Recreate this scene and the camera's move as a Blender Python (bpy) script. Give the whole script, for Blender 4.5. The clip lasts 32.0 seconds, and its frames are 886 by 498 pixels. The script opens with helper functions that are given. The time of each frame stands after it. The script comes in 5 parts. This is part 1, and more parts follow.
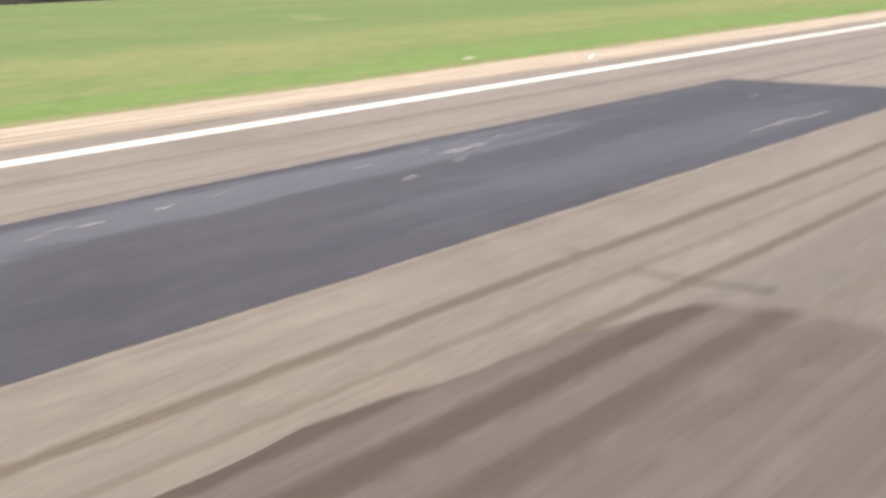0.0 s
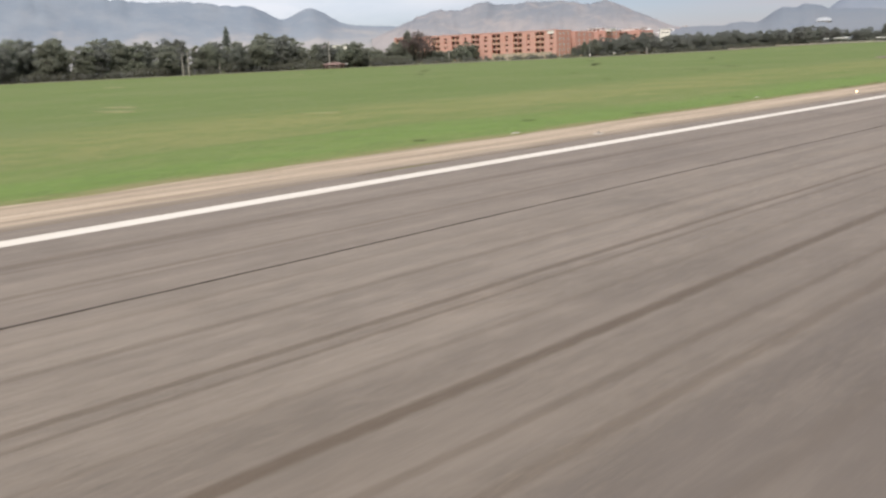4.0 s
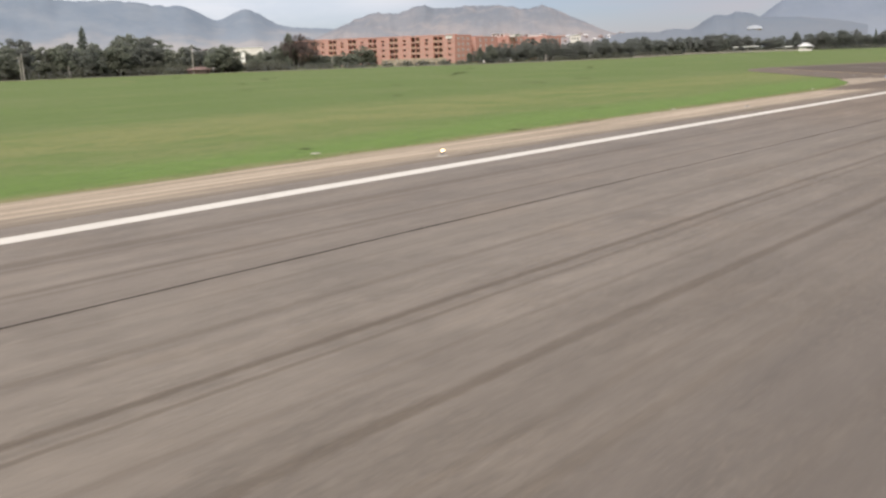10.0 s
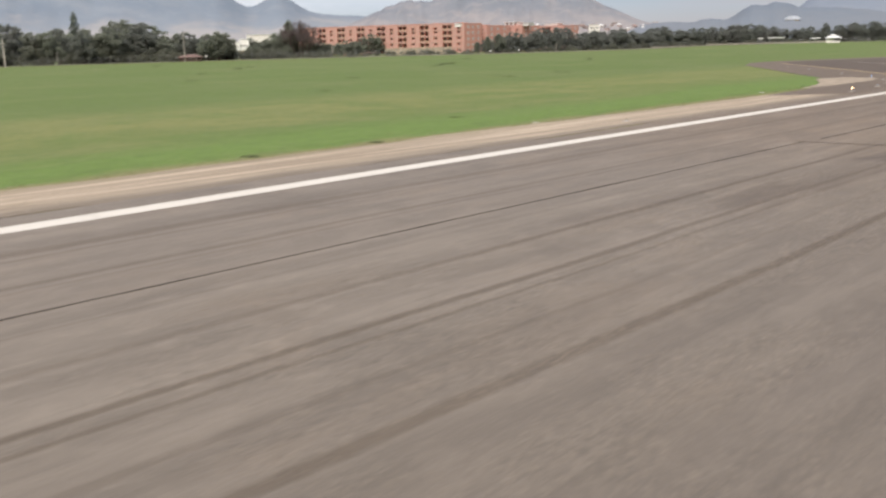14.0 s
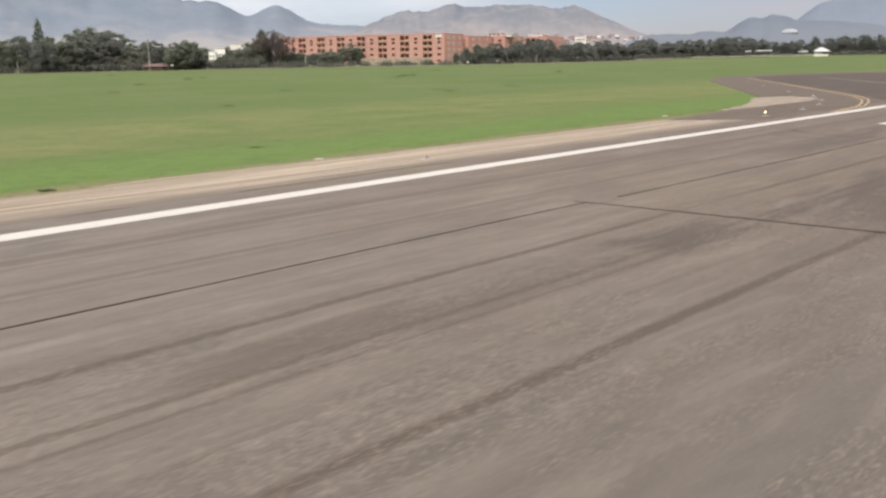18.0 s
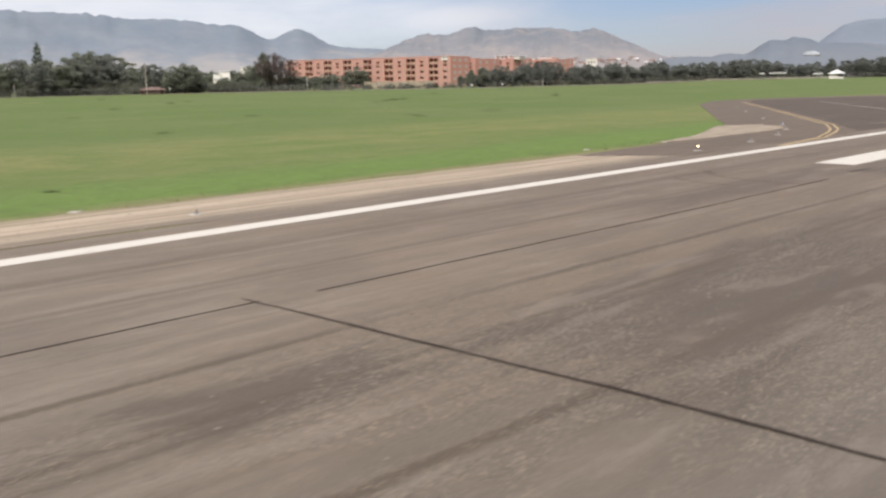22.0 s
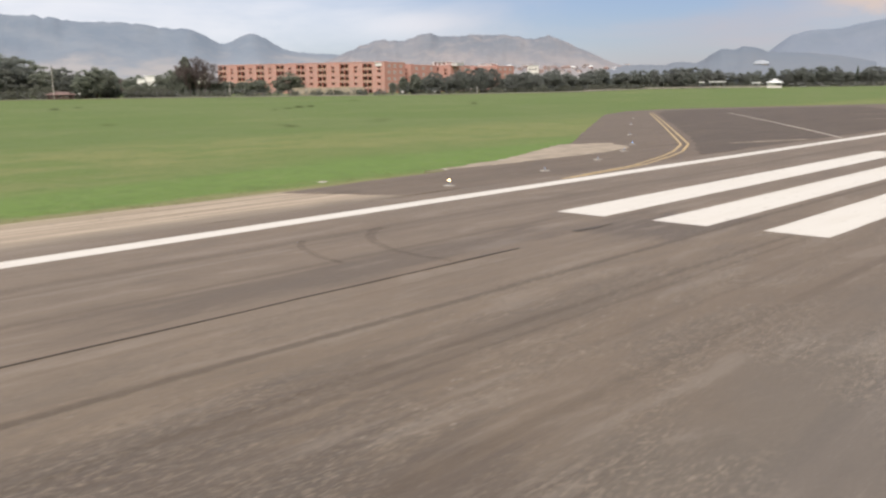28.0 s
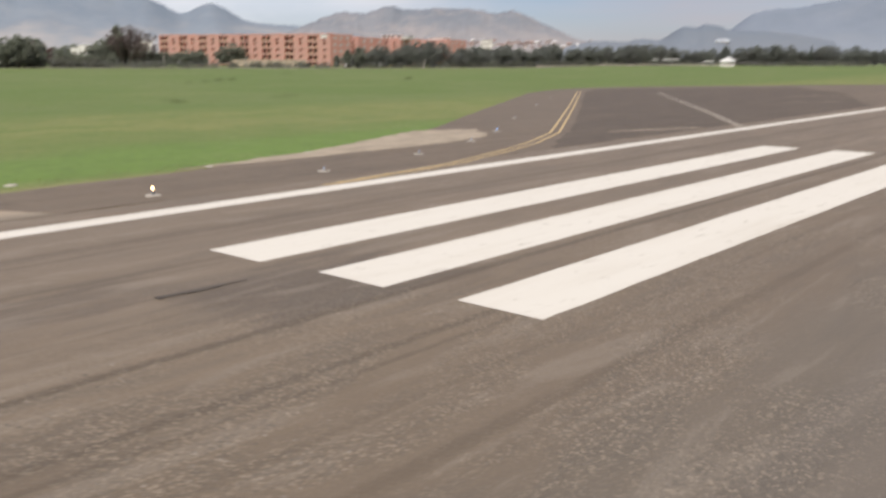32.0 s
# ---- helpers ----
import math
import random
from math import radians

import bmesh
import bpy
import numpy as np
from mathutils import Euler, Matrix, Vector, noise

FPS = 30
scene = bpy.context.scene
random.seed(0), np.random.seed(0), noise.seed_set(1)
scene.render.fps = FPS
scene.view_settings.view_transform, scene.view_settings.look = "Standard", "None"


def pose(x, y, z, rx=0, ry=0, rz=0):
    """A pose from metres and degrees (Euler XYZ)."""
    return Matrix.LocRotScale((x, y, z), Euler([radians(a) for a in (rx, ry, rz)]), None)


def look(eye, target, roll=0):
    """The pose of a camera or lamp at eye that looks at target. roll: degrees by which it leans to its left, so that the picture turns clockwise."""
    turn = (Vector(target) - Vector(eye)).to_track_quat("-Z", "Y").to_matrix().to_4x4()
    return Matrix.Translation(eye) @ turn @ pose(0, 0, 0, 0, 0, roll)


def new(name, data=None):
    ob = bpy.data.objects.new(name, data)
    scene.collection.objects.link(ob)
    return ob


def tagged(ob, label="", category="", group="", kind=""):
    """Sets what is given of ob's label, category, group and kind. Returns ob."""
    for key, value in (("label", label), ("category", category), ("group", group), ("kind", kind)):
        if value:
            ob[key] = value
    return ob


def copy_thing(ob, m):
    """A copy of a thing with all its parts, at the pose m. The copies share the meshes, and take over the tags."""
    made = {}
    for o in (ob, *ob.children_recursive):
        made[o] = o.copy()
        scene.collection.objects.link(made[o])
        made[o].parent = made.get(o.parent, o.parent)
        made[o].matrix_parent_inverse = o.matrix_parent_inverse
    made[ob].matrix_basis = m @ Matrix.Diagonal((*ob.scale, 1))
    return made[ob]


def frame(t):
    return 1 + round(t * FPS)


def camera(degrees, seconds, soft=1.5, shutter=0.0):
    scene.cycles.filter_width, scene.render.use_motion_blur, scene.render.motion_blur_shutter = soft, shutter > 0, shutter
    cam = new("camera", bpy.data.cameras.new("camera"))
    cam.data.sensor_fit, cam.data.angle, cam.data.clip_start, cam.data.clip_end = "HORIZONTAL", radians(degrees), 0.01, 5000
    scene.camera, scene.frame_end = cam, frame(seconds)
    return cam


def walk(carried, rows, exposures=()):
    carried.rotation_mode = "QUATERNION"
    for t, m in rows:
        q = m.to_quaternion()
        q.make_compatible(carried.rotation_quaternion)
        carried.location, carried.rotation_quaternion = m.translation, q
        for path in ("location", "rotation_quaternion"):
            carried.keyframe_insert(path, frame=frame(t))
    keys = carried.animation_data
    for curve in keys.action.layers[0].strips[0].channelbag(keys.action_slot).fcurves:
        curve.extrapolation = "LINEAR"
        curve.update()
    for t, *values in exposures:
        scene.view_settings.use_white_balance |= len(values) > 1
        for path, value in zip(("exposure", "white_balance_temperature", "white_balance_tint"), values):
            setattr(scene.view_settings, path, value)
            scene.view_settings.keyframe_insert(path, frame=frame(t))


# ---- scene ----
cam = camera(53.67, 32.0, soft=2.4, shutter=1.0)
# seconds, x, y, z, yaw, pitch, roll
PATH = [
    (0.0, 1.445, 4.000, 3.869, 46.959, -17.202, 2.294),
    (0.5, 1.334, 7.691, 3.869, 46.279, -15.219, 1.522),
    (1.0, 1.229, 11.373, 3.869, 45.652, -14.338, 3.139),
    (1.5, 1.129, 15.035, 3.869, 45.735, -14.058, 3.414),
    (2.0, 1.035, 18.576, 3.869, 45.395, -13.938, 2.763),
    (2.5, 0.945, 22.030, 3.869, 45.314, -13.724, 1.853),
    (3.0, 0.862, 25.453, 3.869, 45.134, -13.301, 2.307),
    (3.5, 0.783, 28.778, 3.869, 45.569, -12.877, 2.612),
    (5.5, 0.512, 43.181, 3.869, 45.471, -11.102, 2.206),
    (6.0, 0.456, 46.306, 3.869, 45.128, -11.157, 2.174),
    (6.5, 0.403, 49.357, 3.869, 44.274, -13.036, 1.900),
    (7.0, 0.353, 52.377, 3.869, 43.213, -14.011, 1.993),
    (7.5, 0.308, 55.401, 3.869, 42.971, -12.962, 1.920),
    (8.0, 0.265, 58.433, 3.869, 42.598, -12.464, 2.085),
    (8.5, 0.226, 61.463, 3.869, 42.439, -12.181, 1.916),
    (9.0, 0.190, 64.477, 3.869, 42.418, -12.377, 1.348),
    (9.5, 0.157, 67.468, 3.869, 41.848, -12.785, 1.991),
    (10.0, 0.127, 70.327, 3.869, 42.086, -12.339, 1.896),
    (10.5, 0.099, 73.059, 3.869, 42.685, -12.046, 1.301),
    (11.0, 0.074, 75.710, 3.869, 43.055, -12.591, 1.332),
    (11.5, 0.051, 78.271, 3.869, 45.138, -13.936, 2.507),
    (12.0, 0.030, 80.685, 3.869, 45.319, -12.789, 2.014),
    (12.5, 0.010, 82.982, 3.869, 44.529, -13.889, 1.778),
    (13.0, -0.007, 85.163, 3.869, 45.126, -13.461, 1.106),
    (13.5, -0.023, 87.305, 3.869, 44.845, -13.390, 0.698),
    (14.0, -0.038, 89.508, 3.869, 44.264, -13.006, 1.412),
    (14.5, -0.051, 91.702, 3.869, 44.005, -12.517, 2.029),
    (15.0, -0.064, 93.839, 3.869, 43.961, -12.413, 2.280),
    (15.5, -0.076, 95.906, 3.869, 43.830, -12.398, 2.226),
    (17.5, -0.117, 102.289, 3.869, 44.447, -12.454, 1.051),
    (18.0, -0.127, 103.782, 3.869, 44.260, -12.365, 1.009),
    (18.5, -0.137, 105.375, 3.869, 44.182, -12.272, 0.945),
    (19.0, -0.147, 106.920, 3.869, 44.595, -11.939, 1.286),
    (19.5, -0.158, 108.347, 3.869, 46.057, -10.631, 1.806),
    (20.0, -0.170, 109.664, 3.869, 46.182, -10.390, 1.899),
    (20.5, -0.182, 110.964, 3.869, 46.343, -10.691, 1.402),
    (21.0, -0.196, 112.260, 3.869, 46.337, -11.005, 1.016),
    (21.5, -0.210, 113.513, 3.869, 46.027, -11.061, 0.949),
    (22.0, -0.226, 114.772, 3.869, 45.648, -10.916, 1.094),
    (22.5, -0.244, 116.020, 3.869, 45.211, -10.740, 1.357),
    (23.0, -0.263, 117.342, 3.869, 44.988, -10.699, 1.439),
    (23.5, -0.284, 118.680, 3.869, 45.115, -11.017, 1.060),
    (24.0, -0.307, 119.951, 3.869, 45.247, -11.178, 0.690),
    (24.5, -0.333, 121.266, 3.869, 45.060, -11.107, 0.758),
    (25.0, -0.360, 122.634, 3.869, 45.093, -10.971, 0.917),
    (25.5, -0.391, 123.996, 3.869, 44.882, -11.017, 0.866),
    (27.5, -0.541, 129.781, 3.869, 43.094, -10.615, 0.944),
    (28.0, -0.586, 131.216, 3.869, 42.964, -10.562, 0.679),
    (28.5, -0.636, 132.677, 3.869, 42.675, -10.772, 0.730),
    (29.0, -0.689, 134.179, 3.869, 41.894, -11.559, 1.219),
    (29.5, -0.745, 135.726, 3.869, 40.211, -13.145, 1.941),
    (30.0, -0.806, 137.180, 3.869, 40.918, -12.207, 2.251),
    (30.5, -0.872, 138.650, 3.869, 41.257, -11.533, -0.763),
    (31.0, -0.941, 140.052, 3.869, 38.126, -8.994, -3.273),
    (31.5, -1.015, 141.519, 3.869, 38.467, -9.831, -0.961),
    (32.0, -1.094, 142.947, 3.869, 40.682, -12.205, -0.117),
]
walk(cam, [(t, pose(x, y, z, 90 + p, r, w)) for t, x, y, z, w, p, r in PATH],
     exposures=[(0.0, 1.20), (0.5, 0.96), (1.0, 0.72), (2.0, 0.68), (3.0, 0.62), (4.5, 0.52), (6.0, 0.46), (7.0, 0.50), (9.0, 0.45), (12.0, 0.52), (14.0, 0.50), (15.0, 0.47), (18.0, 0.51), (20.0, 0.46), (25.0, 0.48), (28.0, 0.48), (30.0, 0.50), (31.0, 0.46), (32.0, 0.40)])

# ---- sky and sun ----
SUN_UP, SUN_AZ = 52.0, 150.0      # degrees; azimuth clockwise from +y
world = bpy.data.worlds.new("sky")
world.use_nodes = True
scene.world = world


class Tree:
    """A node tree with short calls: sockets given as values are linked."""

    def __init__(self, tree):
        self.t = tree

    def add(self, kind, **ins):
        n = self.t.nodes.new("ShaderNode" + kind)
        self.fill(n, ins)
        return n

    def fill(self, n, ins):
        for k, v in ins.items():
            key = k.replace("_", " ") if not k[1:].isdigit() else int(k[1:])
            if isinstance(v, bpy.types.NodeSocket):
                self.t.links.new(v, n.inputs[key])
            else:
                n.inputs[key].default_value = v

    def math(self, op, a, b=0.0, c=0.0, clamp=False):
        n = self.add("Math", i0=a, i1=b, i2=c)
        n.operation, n.use_clamp = op, clamp
        return n.outputs[0]

    def noise(self, vec, scale, detail=4.0, rough=0.55, dist=0.0):
        return self.add("TexNoise", Vector=vec, Scale=scale, Detail=detail, Roughness=rough, Distortion=dist).outputs[0]

    def scaled(self, vec, s):
        n = self.add("Mapping", Vector=vec, Scale=s)
        return n.outputs[0]

    def ramp(self, v, a, b):
        n = self.add("MapRange", Value=v, From_Min=a, From_Max=b)
        n.interpolation_type = "SMOOTHSTEP"
        return n.outputs[0]

    def mix(self, f, a, b, blend="MIX"):
        n = self.add("MixRGB", Fac=f, Color1=a, Color2=b)
        n.blend_type = blend
        return n.outputs[0]


def rgb(r, g, b):
    return (r, g, b, 1.0)


w = Tree(world.node_tree)
back = world.node_tree.nodes["Background"]
air = w.add("TexSky")
air.sky_type, air.sun_disc = "NISHITA", False
air.sun_elevation, air.sun_rotation = radians(SUN_UP), radians(SUN_AZ)
air.air_density, air.dust_density, air.ozone_density = 1.0, 0.6, 2.0
ways = w.add("TexCoord").outputs["Generated"]
side = w.add("SeparateXYZ", Vector=ways)
az = w.math("MULTIPLY", w.math("ARCTAN2", w.math("MULTIPLY", side.outputs[0], -1.0), side.outputs[1]), 57.2958)
el = w.math("MULTIPLY", w.math("ARCSINE", side.outputs[2]), 57.2958)
puffs = w.noise(w.scaled(ways, (2.2, 2.2, 9.0)), 1.7, 7.0, 0.58, 0.4)
field = w.math("MULTIPLY_ADD", puffs, 2.2, -1.22)
# cloud banks and clear gaps: bearing, height, half widths, weight
for a0, e0, wa, we, force in ((78, 6.0, 27, 7.0, 1.05), (52.5, 4.0, 5.5, 1.2, 0.35), (44.5, 3.9, 4.5, 0.9, 0.50), (36.0, 5.2, 8.0, 2.2, -0.25), (16.5, 5.4, 6.5, 2.0, 0.35), (25.5, 3.0, 6.0, 1.2, 0.65)):
    q = w.math("ADD", w.math("POWER", w.math("ABSOLUTE", w.math("MULTIPLY_ADD", az, 1 / wa, -a0 / wa)), 2.0), w.math("POWER", w.math("ABSOLUTE", w.math("MULTIPLY_ADD", el, 1 / we, -e0 / we)), 2.0))
    field = w.math("MULTIPLY_ADD", w.math("EXPONENT", w.math("MULTIPLY", q, -1.0)), force, field)
cover = w.math("MULTIPLY_ADD", w.ramp(field, -0.55, 1.15), 0.78, 0.14)
haze = w.math("MULTIPLY", w.ramp(side.outputs[2], 0.085, 0.0), 0.55)
cover = w.math("MAXIMUM", cover, haze)
clear = w.mix(1.0, air.outputs[0], rgb(0.585, 0.635, 0.83), "MULTIPLY")
overhead = w.ramp(side.outputs[2], 0.22, 0.75)                    # bright thin overcast above the view, added to soften the light
low_cloud = w.mix(w.ramp(az, 52.0, 26.0), rgb(7.7, 7.7, 8.1), rgb(4.75, 4.3, 4.6))
# a warm evening cloud with a torn edge: it rises from bearing 23 towards the runway's line
rise = w.math("MULTIPLY_ADD", az, -0.19, 9.45)
torn = w.math("MULTIPLY_ADD", w.noise(w.scaled(ways, (1.0, 1.0, 2.6)), 22.0, 6.0, 0.62, 0.5), 2.4, -1.2)
under = w.ramp(w.math("ADD", w.math("SUBTRACT", rise, el), torn), -0.35, 0.85)
above = w.ramp(w.math("ADD", el, torn), 2.4, 4.9)
glow = w.math("MULTIPLY", w.math("MULTIPLY", under, above), w.ramp(w.math("ADD", az, w.math("MULTIPLY", torn, 1.5)), 23.6, 18.0))
low_cloud = w.mix(glow, low_cloud, rgb(6.3, 5.05, 4.4))
cover = w.math("MAXIMUM", cover, w.math("MULTIPLY", glow, 0.92))
cloud = w.mix(overhead, low_cloud, rgb(13.0, 12.8, 12.6))
cover = w.math("MAXIMUM", cover, w.math("MULTIPLY", overhead, 0.75))
w.fill(back, {"Color": w.mix(cover, clear, cloud), "Strength": 0.085})

sun = new("sun", bpy.data.lights.new("sun", "SUN"))
sun.data.energy, sun.data.angle, sun.data.color = 2.7, radians(10), (1.0, 0.90, 0.78)
sun.matrix_world = pose(0, 0, 200, 0, 0, 0) @ look((0, 0, 0), (-math.sin(radians(SUN_AZ)), -math.cos(radians(SUN_AZ)), -math.tan(radians(SUN_UP))))


# ---- materials ----
def mat(name, rough=0.85, metal=0.0):
    m = bpy.data.materials.new(name)
    m.use_nodes = True
    t = Tree(m.node_tree)
    t.b = m.node_tree.nodes["Principled BSDF"]
    t.fill(t.b, {"Roughness": rough, "Metallic": metal})
    t.b.inputs["Specular IOR Level"].default_value = 0.25
    t.p = t.add("TexCoord").outputs["Object"]
    t.m = m
    return t


def done(t, color, bump=None, strength=0.3, distance=0.02):
    t.fill(t.b, {"Base Color": color})
    if bump is not None:
        t.fill(t.b, {"Normal": t.add("Bump", Strength=strength, Distance=distance, Height=bump).outputs[0]})
    return t.m


def plain(name, c, rough=0.7, metal=0.0, vary=0.25, scale=2.0, bump=0.15):
    """Paint, metal, plaster: a colour with grain and faint stains."""
    t = mat(name, rough, metal)
    big, small = t.noise(t.p, scale, 5.0), t.noise(t.p, scale * 14, 4.0)
    dark = rgb(*[v * (1 - vary) for v in c])
    col = t.mix(t.ramp(big, 0.35, 0.7), dark, rgb(*c))
    col = t.mix(t.math("MULTIPLY", small, 0.18), col, rgb(*[v * 0.6 for v in c]))
    return done(t, col, small, bump)


def asphalt(name, low, high, bands=(), coarse=1.0, brown=0.0, gloss=0.34, lanes=(), dark=(0.083, 0.063, 0.048)):
    """Worn asphalt: stone grain, wheel streaks along y, blotches, and rubber bands at given x."""
    t = mat(name, 0.66)
    t.b.inputs["Specular IOR Level"].default_value = gloss
    sep = t.add("SeparateXYZ", Vector=t.p)
    sx, sy = sep.outputs[0], sep.outputs[1]
    streak = t.noise(t.scaled(t.p, (1.3, 0.045, 1)), 1.0, 8.0, 0.62)
    fine_streak = t.noise(t.scaled(t.p, (7.0, 0.16, 1)), 1.0, 5.0, 0.6)
    blot = t.noise(t.p, 0.22, 6.0, 0.6)
    mid = t.noise(t.scaled(t.p, (1.0, 0.5, 1)), 2.6, 6.0, 0.65)
    grain = t.noise(t.p, 34.0, 3.0, 0.7)
    chips = t.add("TexVoronoi", Vector=t.p, Scale=19.0)
    speck = t.math("MULTIPLY", t.ramp(chips.outputs["Distance"], 0.28, 0.10), t.ramp(t.add("SeparateColor", Color=chips.outputs["Color"]).outputs[0], 0.72, 0.95))
    col = t.mix(t.ramp(streak, 0.33, 0.68), rgb(*low), rgb(*high))
    col = t.mix(t.math("MULTIPLY", t.ramp(fine_streak, 0.45, 0.75), 0.36), col, rgb(*[v * 0.68 for v in low]))
    short = t.noise(t.scaled(t.p, (4.2, 0.55, 1)), 1.0, 6.0, 0.66, 0.3)          # scuffs a metre or two long
    col = t.mix(t.math("MULTIPLY", t.ramp(short, 0.52, 0.68), 0.30 * coarse), col, rgb(*[v * 0.62 for v in low]))
    col = t.mix(t.math("MULTIPLY", t.ramp(short, 0.46, 0.33), 0.26 * coarse), col, rgb(*[min(1, v * 1.22) for v in high]))
    col = t.mix(t.math("MULTIPLY", t.ramp(blot, 0.50, 0.66), 0.46), col, rgb(*[v * 0.74 for v in low]))
    col = t.mix(t.math("MULTIPLY", t.ramp(mid, 0.48, 0.70), 0.42), col, rgb(*[min(1, v * 1.25) for v in high]))
    if brown:
        left = t.ramp(t.math("MULTIPLY_ADD", t.noise(t.p, 0.4, 3.0), 1.2, sx), -11.6, -13.6)
        col = t.mix(t.math("MULTIPLY", left, brown), col, rgb(low[0] * 0.92, low[1] * 0.86, low[2] * 0.86))
    tint = t.noise(t.scaled(t.p, (1.0, 0.4, 1)), 0.5, 5.0, 0.6, 0.5)       # warm dust and grey wear
    col = t.mix(t.math("MULTIPLY", t.ramp(tint, 0.50, 0.70), t.math("MULTIPLY_ADD", t.ramp(sy, 60.0, 112.0), 0.20 * coarse, 0.14 * coarse)), col, rgb(high[0] * 1.08, high[1] * 0.98, high[2] * 0.87))
    if brown:                                      # darker and browner towards the runway's end
        end = t.ramp(t.math("MULTIPLY_ADD", t.noise(t.p, 0.12, 4.0), 30.0, sy), 112.0, 150.0)
        col = t.mix(t.math("MULTIPLY", end, t.math("MULTIPLY_ADD", t.ramp(sx, -14.0, -9.0), 0.52, 0.22)), col, rgb(0.140, 0.112, 0.083))
        end = t.ramp(t.math("MULTIPLY_ADD", t.noise(t.p, 0.2, 5.0), 24.0, sy), 132.0, 158.0)
        col = t.mix(t.math("MULTIPLY", end, 0.36), col, rgb(0.104, 0.081, 0.060))
    if brown:
        lane = t.ramp(t.math("MULTIPLY_ADD", t.noise(t.scaled(t.p, (1, 0.2, 1)), 0.9, 5.0, 0.6), 0.5, sx), -4.0, -3.5)      # bluish rubbered middle
        col = t.mix(t.math("MULTIPLY", t.math("MULTIPLY", lane, t.ramp(sy, 100.0, 72.0)), 0.72), col, rgb(0.094, 0.081, 0.074))
        col = t.mix(t.math("MULTIPLY", t.math("MULTIPLY", lane, t.ramp(sy, 88.0, 104.0)), 0.50), col, rgb(0.136, 0.117, 0.103))
        inner = t.ramp(t.math("MULTIPLY_ADD", t.noise(t.scaled(t.p, (1, 0.3, 1)), 0.6, 5.0), 2.4, sx), -8.2, -4.6)          # darker towards the middle
        col = t.mix(t.math("MULTIPLY", inner, 0.42), col, rgb(0.106, 0.088, 0.073))
        warm = t.math("MULTIPLY", t.ramp(sy, 110.0, 128.0), t.ramp(t.math("MULTIPLY_ADD", t.noise(t.p, 0.5, 4.0), 2.0, sx), -3.4, -5.4))
        col = t.mix(warm, col, t.mix(1.0, col, rgb(1.055, 0.985, 0.905), "MULTIPLY"))
    ragged = t.math("MULTIPLY_ADD", t.noise(t.scaled(t.p, (2.0, 0.34, 1)), 1.0, 7.0, 0.66, 0.4), 2.6, -1.3)
    for x0, x1, y0, y1, force in lanes:            # rubbed, oily or dusty stretches with worn rims
        across = t.math("ABSOLUTE", t.math("MULTIPLY_ADD", sx, 2 / (x1 - x0), -(x0 + x1) / (x1 - x0)))
        down = t.math("ABSOLUTE", t.math("MULTIPLY_ADD", sy, 2 / (y1 - y0), -(y0 + y1) / (y1 - y0)))
        inside = t.math("SUBTRACT", 1.0, t.math("MAXIMUM", across, down))
        col = t.mix(t.math("MULTIPLY", t.ramp(t.math("MULTIPLY_ADD", ragged, 0.62, inside), 0.0, 0.50), force), col, rgb(*dark))
    smudge = t.noise(t.scaled(t.p, (1.5, 0.24, 1)), 1.0, 7.0, 0.62, 0.5)
    here = t.math("MULTIPLY_ADD", t.ramp(sy, 90.0, 118.0), 0.14 * coarse, 0.14 * coarse)
    col = t.mix(t.math("MULTIPLY", t.ramp(smudge, 0.50, 0.64), here), col, rgb(*[v * 0.58 for v in low]))
    col = t.mix(t.math("MULTIPLY", t.ramp(smudge, 0.48, 0.36), here), col, rgb(*[min(1, v * 1.26) for v in high]))
    wob = t.math("MULTIPLY_ADD", t.noise(t.scaled(t.p, (0.2, 0.07, 1)), 1.0, 5.0), 0.36, -0.18)
    nibble = t.math("MULTIPLY_ADD", t.noise(t.scaled(t.p, (1.0, 0.5, 1)), 7.0, 5.0, 0.7), 0.46, -0.23)
    fade = t.math("MULTIPLY_ADD", t.ramp(sy, 60.0, 130.0), -0.38, 1.0)          # the rubber is older there
    for x0, width, force in bands:
        bend = t.math("MULTIPLY_ADD", t.ramp(sy, 52.0, 18.0), -0.40, wob) if x0 == -6.4 else wob
        off = t.math("ADD", t.math("ABSOLUTE", t.math("ADD", t.math("ADD", sx, -x0), bend)), t.math("MULTIPLY", nibble, min(1.0, width * 3.0)))
        here = t.ramp(off, width * 1.1, width * 0.35)
        if x0 == -6.4:                             # its rubber stops at the cross seam
            here = t.math("MULTIPLY", here, t.math("MULTIPLY_ADD", t.ramp(sy, 124.0, 123.4), 0.55, 0.45))
            here = t.math("MULTIPLY", here, t.math("MULTIPLY_ADD", t.math("MAXIMUM", t.ramp(sy, 62.0, 44.0), t.ramp(sy, 96.0, 110.0)), 0.28, 0.60))
        if x0 == -11.05:                           # heavier where aircraft brake late
            here = t.math("MULTIPLY", here, t.math("MULTIPLY_ADD", t.ramp(sy, 94.0, 110.0), 0.55, 0.45))
        if x0 == -4.28:                            # darkest by the patch
            here = t.math("MULTIPLY", here, t.math("MULTIPLY_ADD", t.ramp(sy, 34.0, 24.0), 0.50, 0.50))
        if x0 > -5.5:
            here = t.math("MULTIPLY", here, t.ramp(sy, 105.0, 60.0))
        worn = t.ramp(t.noise(t.scaled(t.p, (0.9, 0.05, 1)), 1.0 + abs(x0) * 0.05, 4.0, 0.6), 0.16, 0.42)
